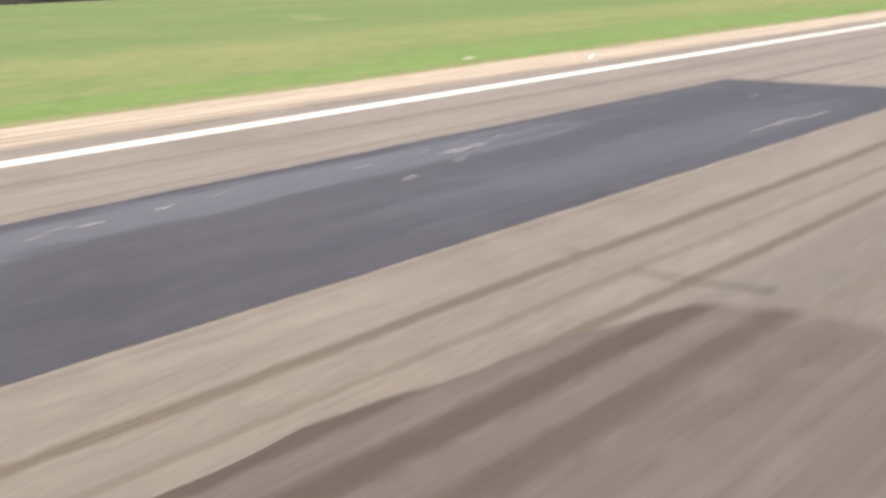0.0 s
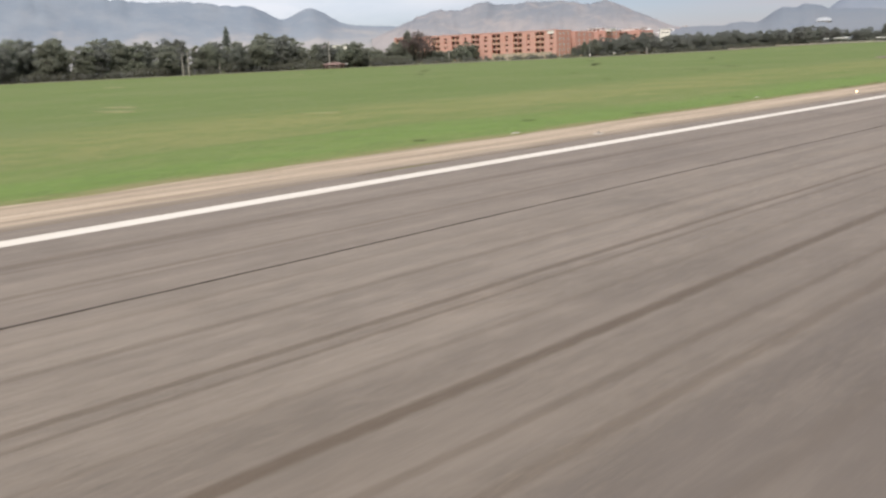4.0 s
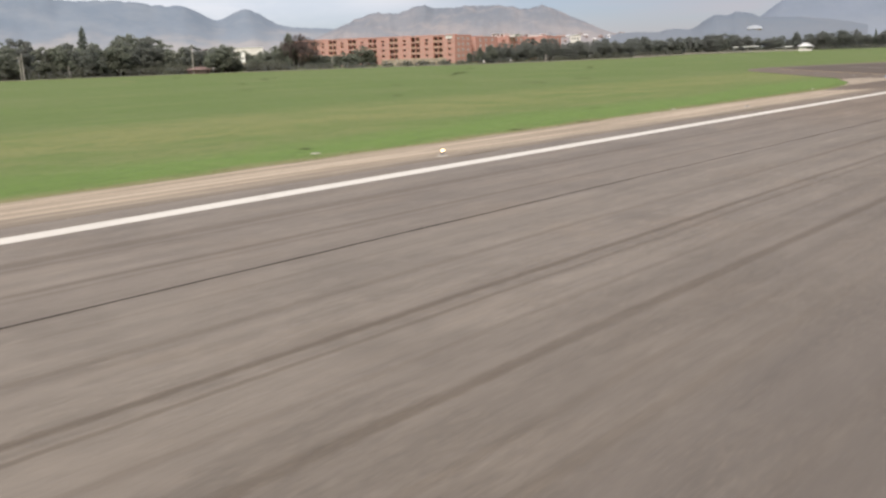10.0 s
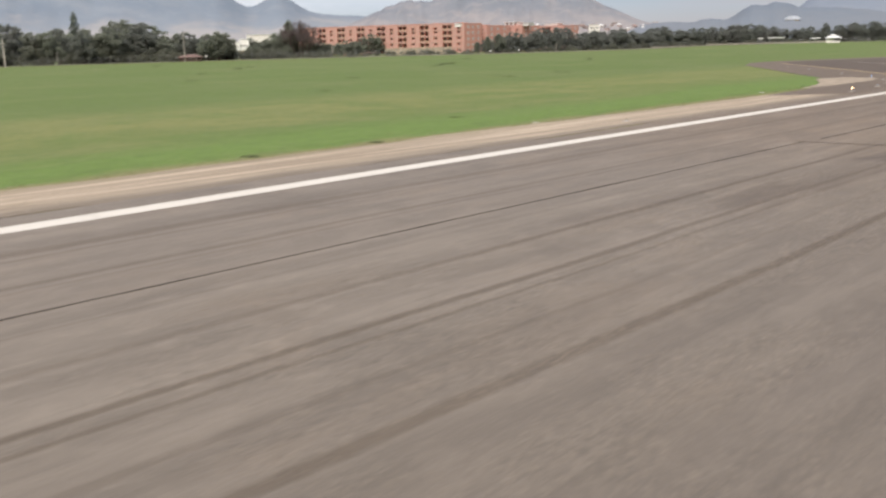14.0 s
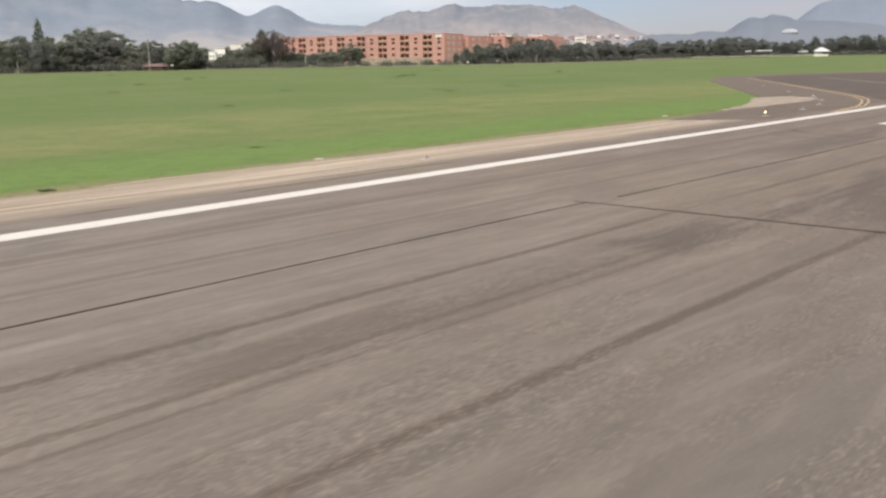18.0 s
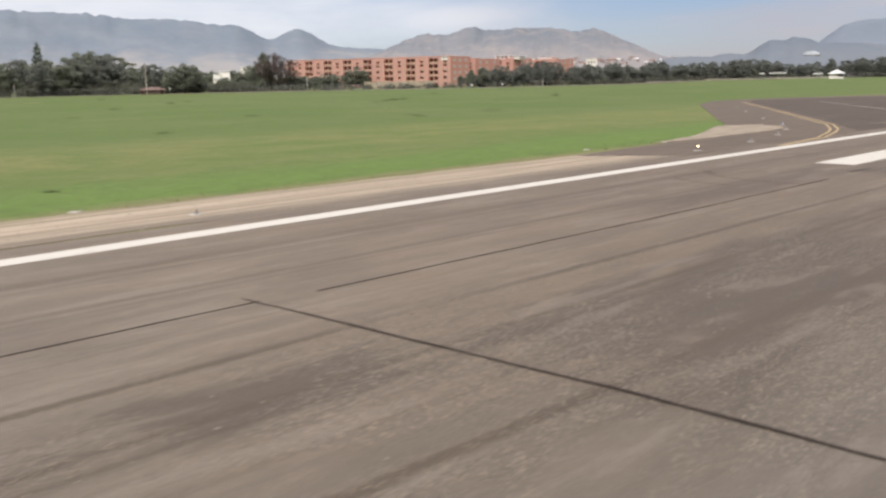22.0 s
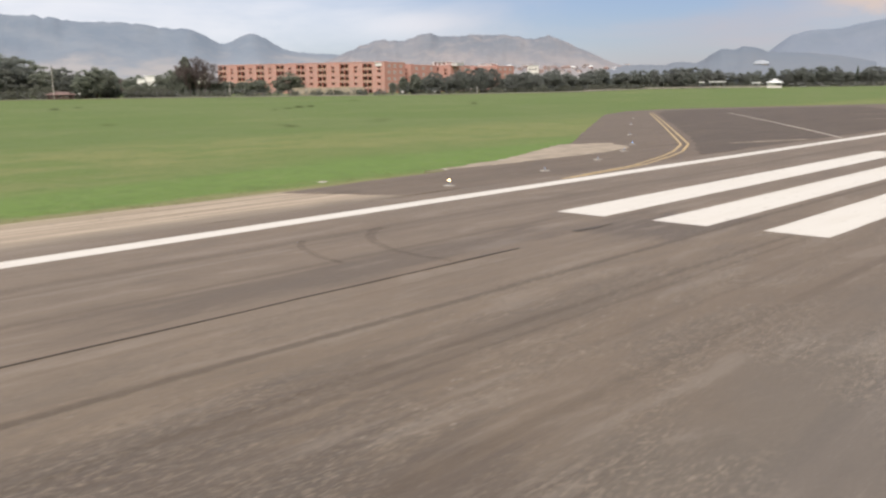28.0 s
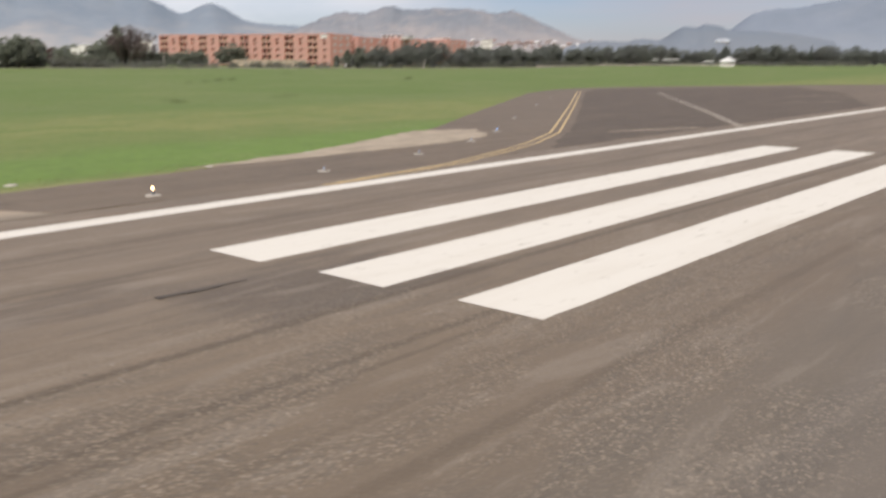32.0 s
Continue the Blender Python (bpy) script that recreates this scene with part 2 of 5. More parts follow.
        col = t.mix(t.math("MULTIPLY", t.math("MULTIPLY", here, t.math("MULTIPLY", worn, fade if x0 > -5.5 else 1.0)), force), col, rgb(low[0] * 0.50, low[1] * 0.42, low[2] * 0.33))
    lump = t.noise(t.scaled(t.p, (1.0, 0.62, 1)), 9.0, 6.0, 0.76, 0.7)
    rough_side = t.ramp(t.math("MULTIPLY_ADD", t.noise(t.p, 0.35, 4.0), 5.0, sx), -11.5, -6.5)
    patches = t.ramp(t.noise(t.scaled(t.p, (1.0, 0.33, 1)), 0.55, 5.0, 0.6, 0.4), 0.41, 0.57)
    rough_side = t.math("MULTIPLY", t.math("MULTIPLY", rough_side, patches), coarse)
    col = t.mix(t.math("MULTIPLY", t.math("MULTIPLY", t.ramp(lump, 0.53, 0.66), rough_side), 0.24), col, rgb(*[min(1, v * 1.28) for v in high]))
    col = t.mix(t.math("MULTIPLY", t.math("MULTIPLY", t.ramp(lump, 0.47, 0.36), rough_side), 0.60), col, rgb(*[v * 0.60 for v in low]))
    col = t.mix(t.math("MULTIPLY", t.ramp(grain, 0.35, 0.75), 0.30), col, rgb(*[v * 0.50 for v in low]))
    stones = t.add("SeparateColor", Color=t.add("TexVoronoi", Vector=t.scaled(t.p, (1.0, 0.8, 1.0)), Scale=31.0).outputs["Color"])
    bare = t.math("MULTIPLY", rough_side, t.math("MULTIPLY_ADD", t.ramp(sy, 80.0, 115.0), 0.27, 0.12))
    bare = t.math("ADD", bare, 0.05 * coarse)                  # stones of the mix show where the tar has gone
    col = t.mix(t.math("MULTIPLY", t.ramp(stones.outputs[0], 0.66, 1.0), bare), col, rgb(min(1, high[0] * 1.72), high[1] * 1.64, high[2] * 1.52))
    col = t.mix(t.math("MULTIPLY", t.ramp(stones.outputs[1], 0.50, 0.0), bare), col, rgb(*[v * 0.52 for v in low]))
    col = t.mix(t.math("MULTIPLY", speck, 0.30 * coarse), col, rgb(0.34, 0.31, 0.28))
    relief = t.math("MULTIPLY", lump, t.math("MULTIPLY_ADD", rough_side, 3.2, 0.6))
    h = t.math("ADD", t.math("MULTIPLY", grain, 0.5), t.math("MULTIPLY_ADD", chips.outputs["Distance"], -0.6, relief))
    return done(t, col, h, 0.45 * coarse, 0.014)


BANDS = [(-18.3, 0.34, 0.50), (-17.7, 0.10, 0.40), (-15.6, 0.15, 0.50), (-15.2, 0.08, 0.32), (-12.7, 0.08, 0.25), (-11.05, 0.15, 0.80),
         (-9.2, 0.13, 0.66), (-8.75, 0.08, 0.50), (-7.6, 0.10, 0.25), (-6.4, 0.17, 0.92), (-5.1, 0.11, 0.40), (-4.28, 0.15, 0.80), (-2.6, 0.2, 0.15)]
LANES = [(-14.3, -10.5, 150.0, 156.4, 0.85), (-10.4, -8.4, 107, 122.9, 0.42), (-10.3, -8.3, 118.6, 123.2, 0.90), (-10.3, -4.6, 122.0, 140.0, 0.92), (-10.3, -8.3, 128.0, 152.0, 0.40),
         (-15.6, -13.6, 135.5, 152.5, 0.66), (-10.6, -9.0, 108.5, 114.0, 0.34), (-12.0, -10.6, 104.0, 109.5, 0.30)]
RUNWAY = asphalt("runway_asphalt", (0.144, 0.122, 0.101), (0.194, 0.166, 0.138), BANDS, 1.0, 0.16, 0.34, LANES)
APRON = asphalt("taxiway_asphalt", (0.104, 0.078, 0.054), (0.140, 0.106, 0.076), (), 0.9)
DARK_APRON = asphalt("dark_taxiway_asphalt", (0.076, 0.058, 0.044), (0.108, 0.084, 0.063), (), 0.8, 0.0, 0.2)
NEW_ASPHALT = asphalt("new_asphalt", (0.036, 0.035, 0.041), (0.051, 0.049, 0.056), (), 0.25, 0.0, 0.26, [(-14.7, -12.4, -6.0, 25.0, 0.34), (-11.2, -8.3, 12.0, 31.0, 0.16)], (0.145, 0.145, 0.168))


def stain(name, c, most):
    """A blotch on a slab that fades to nothing at its rim."""
    t = mat(name, 0.8)
    sep = t.add("SeparateXYZ", Vector=t.add("TexCoord").outputs["Generated"])
    rim = [t.math("ABSOLUTE", t.math("MULTIPLY_ADD", sep.outputs[k], 2.0, -1.0)) for k in (0, 1)]
    inside = t.math("SUBTRACT", 1.0, t.math("SQRT", t.math("ADD", t.math("POWER", rim[0], 2.0), t.math("POWER", rim[1], 2.0))))
    ragged = t.math("MULTIPLY_ADD", t.noise(t.scaled(t.p, (2.4, 0.35, 1)), 1.2, 7.0, 0.68, 0.4), 2.4, -1.2)
    grain = t.noise(t.p, 30.0, 4.0, 0.7)
    full = t.ramp(t.math("MULTIPLY_ADD", ragged, 0.9, t.math("MULTIPLY_ADD", grain, 0.2, t.math("MULTIPLY", inside, 1.6))), 0.62, 0.92)
    t.fill(t.b, {"Alpha": t.math("MULTIPLY", full, most)})
    return done(t, t.mix(grain, rgb(*[v * 0.8 for v in c]), rgb(*[v * 1.2 for v in c])), grain, 0.3, 0.01)


def smear(name, c, most):
    """Rubber rubbed thinly on the slab, broken by its grain."""
    t = mat(name, 0.8)
    broken = t.ramp(t.noise(t.p, 5.0, 6.0, 0.7), 0.30, 0.60)
    grain = t.noise(t.p, 40.0, 3.0, 0.7)
    t.fill(t.b, {"Alpha": t.math("MULTIPLY", t.math("MULTIPLY", broken, t.ramp(grain, 0.25, 0.6)), most)})
    return done(t, rgb(*c))


DARKER_ASPHALT = asphalt("rubbered_asphalt", (0.080, 0.065, 0.056), (0.110, 0.092, 0.081), [(-4.60, 0.24, 0.7), (-3.75, 0.30, 0.7), (-2.9, 0.25, 0.5)], 0.35, 0.0, 0.2)
SCRAPE = stain("scrape", (0.26, 0.25, 0.26), 0.48)
TAR = plain("tar", (0.028, 0.019, 0.014), 0.80, 0, 0.3, 3.0)
OLD_TAR = plain("weathered_tar", (0.078, 0.066, 0.056), 0.7, 0, 0.3, 3.0)


def ground_grass():
    t = mat("grass", 0.95)
    sep = t.add("SeparateXYZ", Vector=t.p)
    wide = t.noise(t.p, 0.028, 6.0, 0.60, 0.6)
    blot = t.noise(t.p, 0.11, 7.0, 0.64, 0.8)
    clump = t.noise(t.p, 0.55, 6.0, 0.68, 0.5)
    tuft = t.noise(t.p, 2.4, 6.0, 0.72)
    fine = t.noise(t.p, 11.0, 4.0, 0.7)
    rows = t.noise(t.scaled(t.p, (0.16, 0.03, 1)), 1.0, 6.0, 0.62, 0.4)              # mown along the runway
    far = t.math("MULTIPLY_ADD", rows, 26.0, t.math("MULTIPLY_ADD", wide, 16.0, t.math("MULTIPLY", sep.outputs[0], -1.0)))
    col = t.mix(t.ramp(wide, 0.40, 0.62), rgb(0.094, 0.134, 0.038), rgb(0.113, 0.143, 0.050))
    lush = t.ramp(far, 66.0, 54.0)
    col = t.mix(lush, col, rgb(0.112, 0.174, 0.042))                                  # lush strip by the shoulder
    tired = t.math("MULTIPLY", t.ramp(far, 56.0, 72.0), t.ramp(far, 104.0, 84.0))
    col = t.mix(t.math("MULTIPLY", tired, t.math("MULTIPLY_ADD", t.ramp(blot, 0.38, 0.64), 0.40, 0.36)), col, rgb(0.188, 0.186, 0.070))
    col = t.mix(t.math("MULTIPLY", t.ramp(rows, 0.52, 0.64), 0.34), col, rgb(0.160, 0.170, 0.068))
    col = t.mix(t.math("MULTIPLY", t.ramp(blot, 0.46, 0.36), 0.40), col, rgb(0.090, 0.146, 0.032))
    col = t.mix(t.math("MULTIPLY", t.ramp(clump, 0.52, 0.62), 0.46), col, rgb(0.084, 0.124, 0.036))
    col = t.mix(t.math("MULTIPLY", t.ramp(clump, 0.44, 0.34), 0.38), col, rgb(0.160, 0.186, 0.074))
    col = t.mix(t.math("MULTIPLY", t.ramp(tuft, 0.48, 0.62), 0.52), col, rgb(0.076, 0.114, 0.036))
    col = t.mix(t.math("MULTIPLY", t.ramp(fine, 0.5, 0.75), 0.28), col, rgb(0.156, 0.170, 0.070))
    dry = t.ramp(t.math("MULTIPLY_ADD", t.noise(t.scaled(t.p, (1, 0.35, 1)), 0.7, 6.0, 0.65), 4.5, sep.outputs[0]), -28.2, -26.2)
    dry = t.math("MULTIPLY", dry, t.ramp(sep.outputs[0], -18.0, -21.0))
    col = t.mix(t.math("MULTIPLY", dry, 0.70), col, rgb(0.205, 0.172, 0.098))          # dry fringe by the shoulder
    return done(t, col, t.math("ADD", fine, t.math("MULTIPLY_ADD", tuft, 1.5, clump)), 0.45, 0.08)


def sand():
    t = mat("dusty_shoulder", 0.95)
    streak = t.noise(t.scaled(t.p, (2.2, 0.06, 1)), 1.0, 7.0, 0.6)
    weeds = t.noise(t.scaled(t.p, (1.2, 0.35, 1)), 1.0, 6.0, 0.65)
    fine = t.noise(t.p, 22.0, 4.0, 0.7)
    sep = t.add("SeparateXYZ", Vector=t.p)
    inner = t.ramp(t.math("MULTIPLY_ADD", t.noise(t.scaled(t.p, (1, 0.3, 1)), 0.9, 5.0), 1.8, sep.outputs[0]), -24.2, -21.9)
    outer = t.ramp(t.math("MULTIPLY_ADD", t.noise(t.scaled(t.p, (1, 0.3, 1)), 0.9, 5.0), 2.4, sep.outputs[0]), -25.8, -27.6)
    col = t.mix(t.ramp(streak, 0.36, 0.66), rgb(0.250, 0.202, 0.155), rgb(0.430, 0.358, 0.282))
    col = t.mix(t.math("MULTIPLY", t.ramp(weeds, 0.55, 0.75), 0.4), col, rgb(0.16, 0.135, 0.075))
    col = t.mix(t.math("MULTIPLY", inner, 0.95), col, rgb(0.164, 0.138, 0.114))
    col = t.mix(t.math("MULTIPLY", outer, 0.45), col, rgb(0.17, 0.16, 0.075))
    col = t.mix(t.math("MULTIPLY", t.ramp(fine, 0.4, 0.8), 0.35), col, rgb(0.15, 0.12, 0.09))
    return done(t, col, t.math("ADD", fine, t.math("MULTIPLY", streak, 2.0)), 0.6, 0.04)


def road_paint(name, c, worn):
    """Road paint with dirt, grain and wear that shows the asphalt."""
    t = mat(name, 0.65)
    wear = t.noise(t.scaled(t.p, (1.6, 0.5, 1)), 2.2, 7.0, 0.7)
    soil = t.noise(t.scaled(t.p, (1.5, 0.12, 1)), 1.0, 6.0, 0.6)
    grain = t.noise(t.p, 40.0, 3.0, 0.7)
    col = t.mix(t.math("MULTIPLY", t.ramp(soil, 0.45, 0.8), 0.30), rgb(*c), rgb(c[0] * 0.66, c[1] * 0.60, c[2] * 0.52))
    col = t.mix(t.math("MULTIPLY", t.ramp(wear, 0.80 - worn, 0.95 - worn), 0.55), col, rgb(0.2, 0.17, 0.14))
    col = t.mix(t.math("MULTIPLY", grain, 0.16), col, rgb(0.30, 0.27, 0.24))
    return done(t, col, grain, 0.25, 0.01)


GRASS, SAND = ground_grass(), sand()
DRY_TRACK = plain("dry_grass_track", (0.235, 0.215, 0.165), 0.95, 0, 0.35, 0.12, 0.3)
DRY_GRASS = plain("dry_grass", (0.230, 0.235, 0.110), 0.95, 0, 0.35, 0.5, 0.3)
PALE_SAND = plain("pale_sand", (0.34, 0.285, 0.225), 0.95, 0, 0.3, 0.9, 0.4)
WHITE_PAINT = road_paint("white_road_paint", (0.55, 0.525, 0.485), 0.235)
YELLOW_PAINT = road_paint("yellow_road_paint", (0.41, 0.30, 0.145), 0.32)
FADED_PAINT = road_paint("faded_road_paint", (0.34, 0.30, 0.25), 0.30)


def crumbled():
    t = mat("asphalt_crumbs", 0.9)
    isle = t.add("NewGeometry").outputs["Random Per Island"]
    return done(t, t.mix(isle, rgb(0.105, 0.089, 0.076), rgb(0.225, 0.194, 0.166)), t.noise(t.p, 60.0, 3.0), 0.3, 0.01)


def foliage(name, low, high, up=False):
    t = mat(name, 0.8)
    isle = t.add("NewGeometry").outputs["Random Per Island"]
    one = t.add("ObjectInfo").outputs["Random"]
    col = t.mix(isle, rgb(*low), rgb(*high))
    col = t.mix(t.math("MULTIPLY", one, 0.45), col, rgb(low[0] * 1.1, low[1] * 1.0, low[2] * 1.1))
    if up:                                         # thin blades take the light of the turf
        t.fill(t.b, {"Normal": t.add("CombineXYZ", X=0.0, Y=0.0, Z=1.0).outputs[0]})
        return done(t, col)
    bent = t.add("VectorMath", i0=t.add("NewGeometry").outputs["Normal"], i1=(0.0, 0.0, 1.1))      # clumps of small leaves catch light from above
    t.fill(t.b, {"Normal": t.add("VectorMath", i0=bent.outputs[0]).outputs[0]})
    t.t.nodes[-1].operation = "NORMALIZE"
    done(t, col)
    thin = t.add("BsdfTranslucent", Color=col)                                         # light comes through thin leaves
    both = t.add("MixShader", Fac=0.70)
    t.t.links.new(t.b.outputs[0], both.inputs[1])
    t.t.links.new(thin.outputs[0], both.inputs[2])
    t.t.links.new(both.outputs[0], t.t.nodes["Material Output"].inputs[0])
    return t.m


# tree leaves are paler than real ones: distance haze is in their colour
LEAF = foliage("leaves", (0.232, 0.260, 0.208), (0.266, 0.290, 0.226))
NEEDLE = foliage("conifer_needles", (0.168, 0.198, 0.168), (0.204, 0.232, 0.190))
# darker than the leaves: shade under the trees is put into this colour
SHRUB = foliage("shrub_leaves", (0.135, 0.146, 0.112), (0.180, 0.188, 0.142))
BLADE = foliage("grass_blades", (0.135, 0.150, 0.060), (0.215, 0.196, 0.105))
CRUMB = crumbled()
RUST = foliage("red_brown_leaves", (0.200, 0.150, 0.140), (0.235, 0.172, 0.156))
WEED = foliage("dark_weeds", (0.060, 0.082, 0.030), (0.100, 0.116, 0.048), True)
BARK = plain("bark", (0.125, 0.105, 0.092), 0.9, 0, 0.4, 3.0, 0.5)
TWIG = plain("dry_twigs", (0.150, 0.120, 0.118), 0.9, 0, 0.3, 3.0, 0.4)
STONE = plain("gravel", (0.33, 0.29, 0.24), 0.9, 0, 0.4, 9.0)
CONCRETE = plain("concrete", (0.44, 0.41, 0.37), 0.85, 0, 0.3, 1.5, 0.4)
POLE_CONCRETE = plain("pole_concrete", (0.50, 0.47, 0.43), 0.85, 0, 0.3, 1.0)
GALVANISED = plain("galvanised_steel", (0.32, 0.33, 0.34), 0.5, 0.7, 0.2, 4.0)
WHITE_WALL = plain("white_plaster", (0.78, 0.76, 0.73), 0.8, 0, 0.12, 0.6)
BRIGHT_WALL = plain("fresh_white_plaster", (0.90, 0.90, 0.89), 0.8, 0, 0.06, 0.6)
PALE_WALL = plain("pale_concrete", (0.36, 0.34, 0.295), 0.9, 0, 0.3, 0.4)
CREAM_WALL = plain("cream_render", (0.42, 0.36, 0.28), 0.85, 0, 0.3, 0.5)
SHED_WALL = plain("weathered_shed_wall", (0.17, 0.125, 0.115), 0.9, 0, 0.3, 0.8)
SHED_ROOF = plain("rusty_sheet_roof", (0.20, 0.135, 0.125), 0.8, 0, 0.3, 0.8)
ROOF_WHITE = plain("white_sheet_roof", (0.74, 0.75, 0.76), 0.5, 0, 0.15, 0.8)
SLAB = plain("concrete_slab", (0.46, 0.36, 0.29), 0.8, 0, 0.25, 1.0)
DARK_ROOM = plain("dim_interior", (0.060, 0.045, 0.040), 0.9, 0, 0.3, 0.7)
BLUE_GLASS = plain("blue_lamp_glass", (0.34, 0.38, 0.48), 0.15, 0, 0.1, 12.0, 0.0)
CLEAR_GLASS = plain("frosted_lamp_glass", (0.75, 0.75, 0.72), 0.2, 0, 0.1, 12.0, 0.0)


def brick():
    t = mat("orange_brick", 0.88)
    big = t.noise(t.p, 0.25, 5.0, 0.6)
    # brick tones lightened towards pink to hold the haze before the flats
    rows = t.add("TexBrick", Vector=t.scaled(t.p, (1, 1, 1)), Scale=2.0, Color1=rgb(0.56, 0.255, 0.205), Color2=rgb(0.50, 0.225, 0.180), Mortar=rgb(0.50, 0.31, 0.27))
    rows.inputs["Mortar Size"].default_value = 0.012
    col = t.mix(t.math("MULTIPLY", t.ramp(big, 0.4, 0.7), 0.4), rows.outputs[0], rgb(0.54, 0.26, 0.20))
    return done(t, col, t.noise(t.p, 7.0, 4.0), 0.3, 0.03)


BRICK = brick()


def glass():
    t = mat("window_glass", 0.08)
    t.b.inputs["Specular IOR Level"].default_value = 0.5
    return done(t, t.mix(t.noise(t.p, 0.8, 3.0), rgb(0.018, 0.020, 0.024), rgb(0.045, 0.045, 0.05)))


GLASS = glass()
# dark brown that paints the shade inside loggias and openings
LOGGIA_SHADE = plain("shaded_loggia_wall", (0.150, 0.082, 0.066), 0.9, 0, 0.3, 0.6)
PARAPET = plain("cream_parapet", (0.56, 0.40, 0.27), 0.85, 0, 0.3, 0.5)
PILASTER = plain("pale_pink_render", (0.62, 0.34, 0.285), 0.85, 0, 0.2, 0.4)
# pale colour in place of the sky's glint on end-wall windows
GLINT_PANE = plain("curtained_glass", (0.56, 0.50, 0.46), 0.25, 0, 0.3, 1.5, 0.0)


def glowing(name, c, power):
    t = mat(name, 0.3)
    t.fill(t.b, {"Base Color": rgb(*c), "Emission Color": rgb(*c), "Emission Strength": power})
    return t.m


LAMP_WARM = glowing("lit_edge_lamp", (1.0, 0.68, 0.36), 3.5)
LAMP_BLUE = glowing("lit_blue_lamp", (0.22, 0.42, 0.85), 0.6)


# slope colours carry the distance haze as blue-grey, there is no air volume
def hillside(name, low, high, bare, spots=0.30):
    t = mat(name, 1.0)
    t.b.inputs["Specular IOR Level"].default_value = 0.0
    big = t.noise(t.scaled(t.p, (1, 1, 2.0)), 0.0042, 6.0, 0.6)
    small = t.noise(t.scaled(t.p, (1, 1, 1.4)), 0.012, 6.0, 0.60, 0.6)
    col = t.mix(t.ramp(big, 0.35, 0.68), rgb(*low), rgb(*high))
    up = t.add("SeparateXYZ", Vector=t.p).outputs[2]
    dry = t.ramp(t.math("MULTIPLY_ADD", big, -320.0, t.math("MULTIPLY_ADD", up, -1.0, 285.0)), -45.0, 75.0)      # paler towards the foot: bare ground and low haze in one colour
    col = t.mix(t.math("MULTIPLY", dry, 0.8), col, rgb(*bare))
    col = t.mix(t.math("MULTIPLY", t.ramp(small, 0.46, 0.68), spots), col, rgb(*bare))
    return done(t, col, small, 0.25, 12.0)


# ---- shapes ----
def part(name, bm, material, parent=None, label=""):
    me = bpy.data.meshes.new(name)
    bm.to_mesh(me)
    bm.free()
    me.materials.append(material)
    ob = new(name, me)
    ob.parent = parent
    return tagged(ob, label)


def raw(name, verts, faces, material, parent=None, label="", smooth=False):
    me = bpy.data.meshes.new(name)
    me.from_pydata(verts, [], faces)
    me.materials.append(material)
    if smooth:
        me.shade_smooth()
    ob = new(name, me)
    ob.parent = parent
    return tagged(ob, label)


def share(name, ob, m, parent=None):
    """Another object on the mesh of ob."""
    o = new(name, ob.data)
    o.parent = parent
    o.matrix_basis = m
    return o


def cube(bm, a, b, bevel=0.0):
    """A box from corner a to corner b, its edges bevelled, added to bm."""
    made = bmesh.ops.create_cube(bm, size=1)["verts"]
    for v in made:
        v.co = [a[i] if v.co[i] < 0 else b[i] for i in range(3)]
    if bevel:
        edges = list({e for v in made for e in v.link_edges})
        bmesh.ops.bevel(bm, geom=edges, offset=bevel, segments=1, affect="EDGES")
    return bm


def cone(bm, base, r0, r1, height, n=10):
    bmesh.ops.create_cone(bm, cap_ends=True, segments=n, radius1=r0, radius2=r1, depth=height,
                          matrix=Matrix.Translation(Vector(base) + Vector((0, 0, height / 2))))
    return bm


def limb(bm, a, b, r0, r1, n=6):
    a, b = Vector(a), Vector(b)
    turn = (b - a).to_track_quat("Z", "Y").to_matrix().to_4x4()
    bmesh.ops.create_cone(bm, cap_ends=True, segments=n, radius1=r0, radius2=r1, depth=(b - a).length,
                          matrix=Matrix.Translation((a + b) / 2) @ turn)
    return bm


def wave(v, seed):
    """Smooth chance in -1..1 along one line."""
    return noise.noise(Vector((v, seed * 7.3 + 0.5, seed * 1.7)))


def ribbon(name, line, widths, z, material, parent, wobble=0.0, rate=0.5, step=1.0, seed=1, thick=0.004, label=""):
    """A thin raised strip along a plan line, its edges uneven by wobble metres."""
    pts, run = [], 0.0
    for (x0, y0), (x1, y1) in zip(line, line[1:]):
        d = math.hypot(x1 - x0, y1 - y0)
        k = max(1, int(d / step))
        for i in range(k):
            pts.append((x0 + (x1 - x0) * i / k, y0 + (y1 - y0) * i / k, (x1 - x0) / d, (y1 - y0) / d, run + d * i / k))
        run += d
    d0 = pts[-1]
    pts.append((*line[-1], d0[2], d0[3], run))
    verts, faces = [], []
    for i, (x, y, tx, ty, s) in enumerate(pts):
        wd = widths if isinstance(widths, float) else widths[0] + (widths[1] - widths[0]) * s / run
        a = wd / 2 + wobble * wave(s * rate, seed)
        b = wd / 2 + wobble * wave(s * rate, seed + 40)
        mid = wobble * wave(s * rate * 0.3, seed + 80)
        for side, off in ((1, a + mid), (-1, b - mid)):
            px, py = x - ty * off * side, y + tx * off * side
            verts += [(px, py, z), (px, py, z - thick)]
        if i:
            j = 4 * i
            faces += [(j - 4, j - 2, j + 2, j), (j - 3, j - 4, j, j + 1), (j - 2, j - 1, j + 3, j + 2)]
    faces += [(0, 1, 3, 2), (j, j + 2, j + 3, j + 1)]
    return raw(name, verts, faces, material, parent, label)


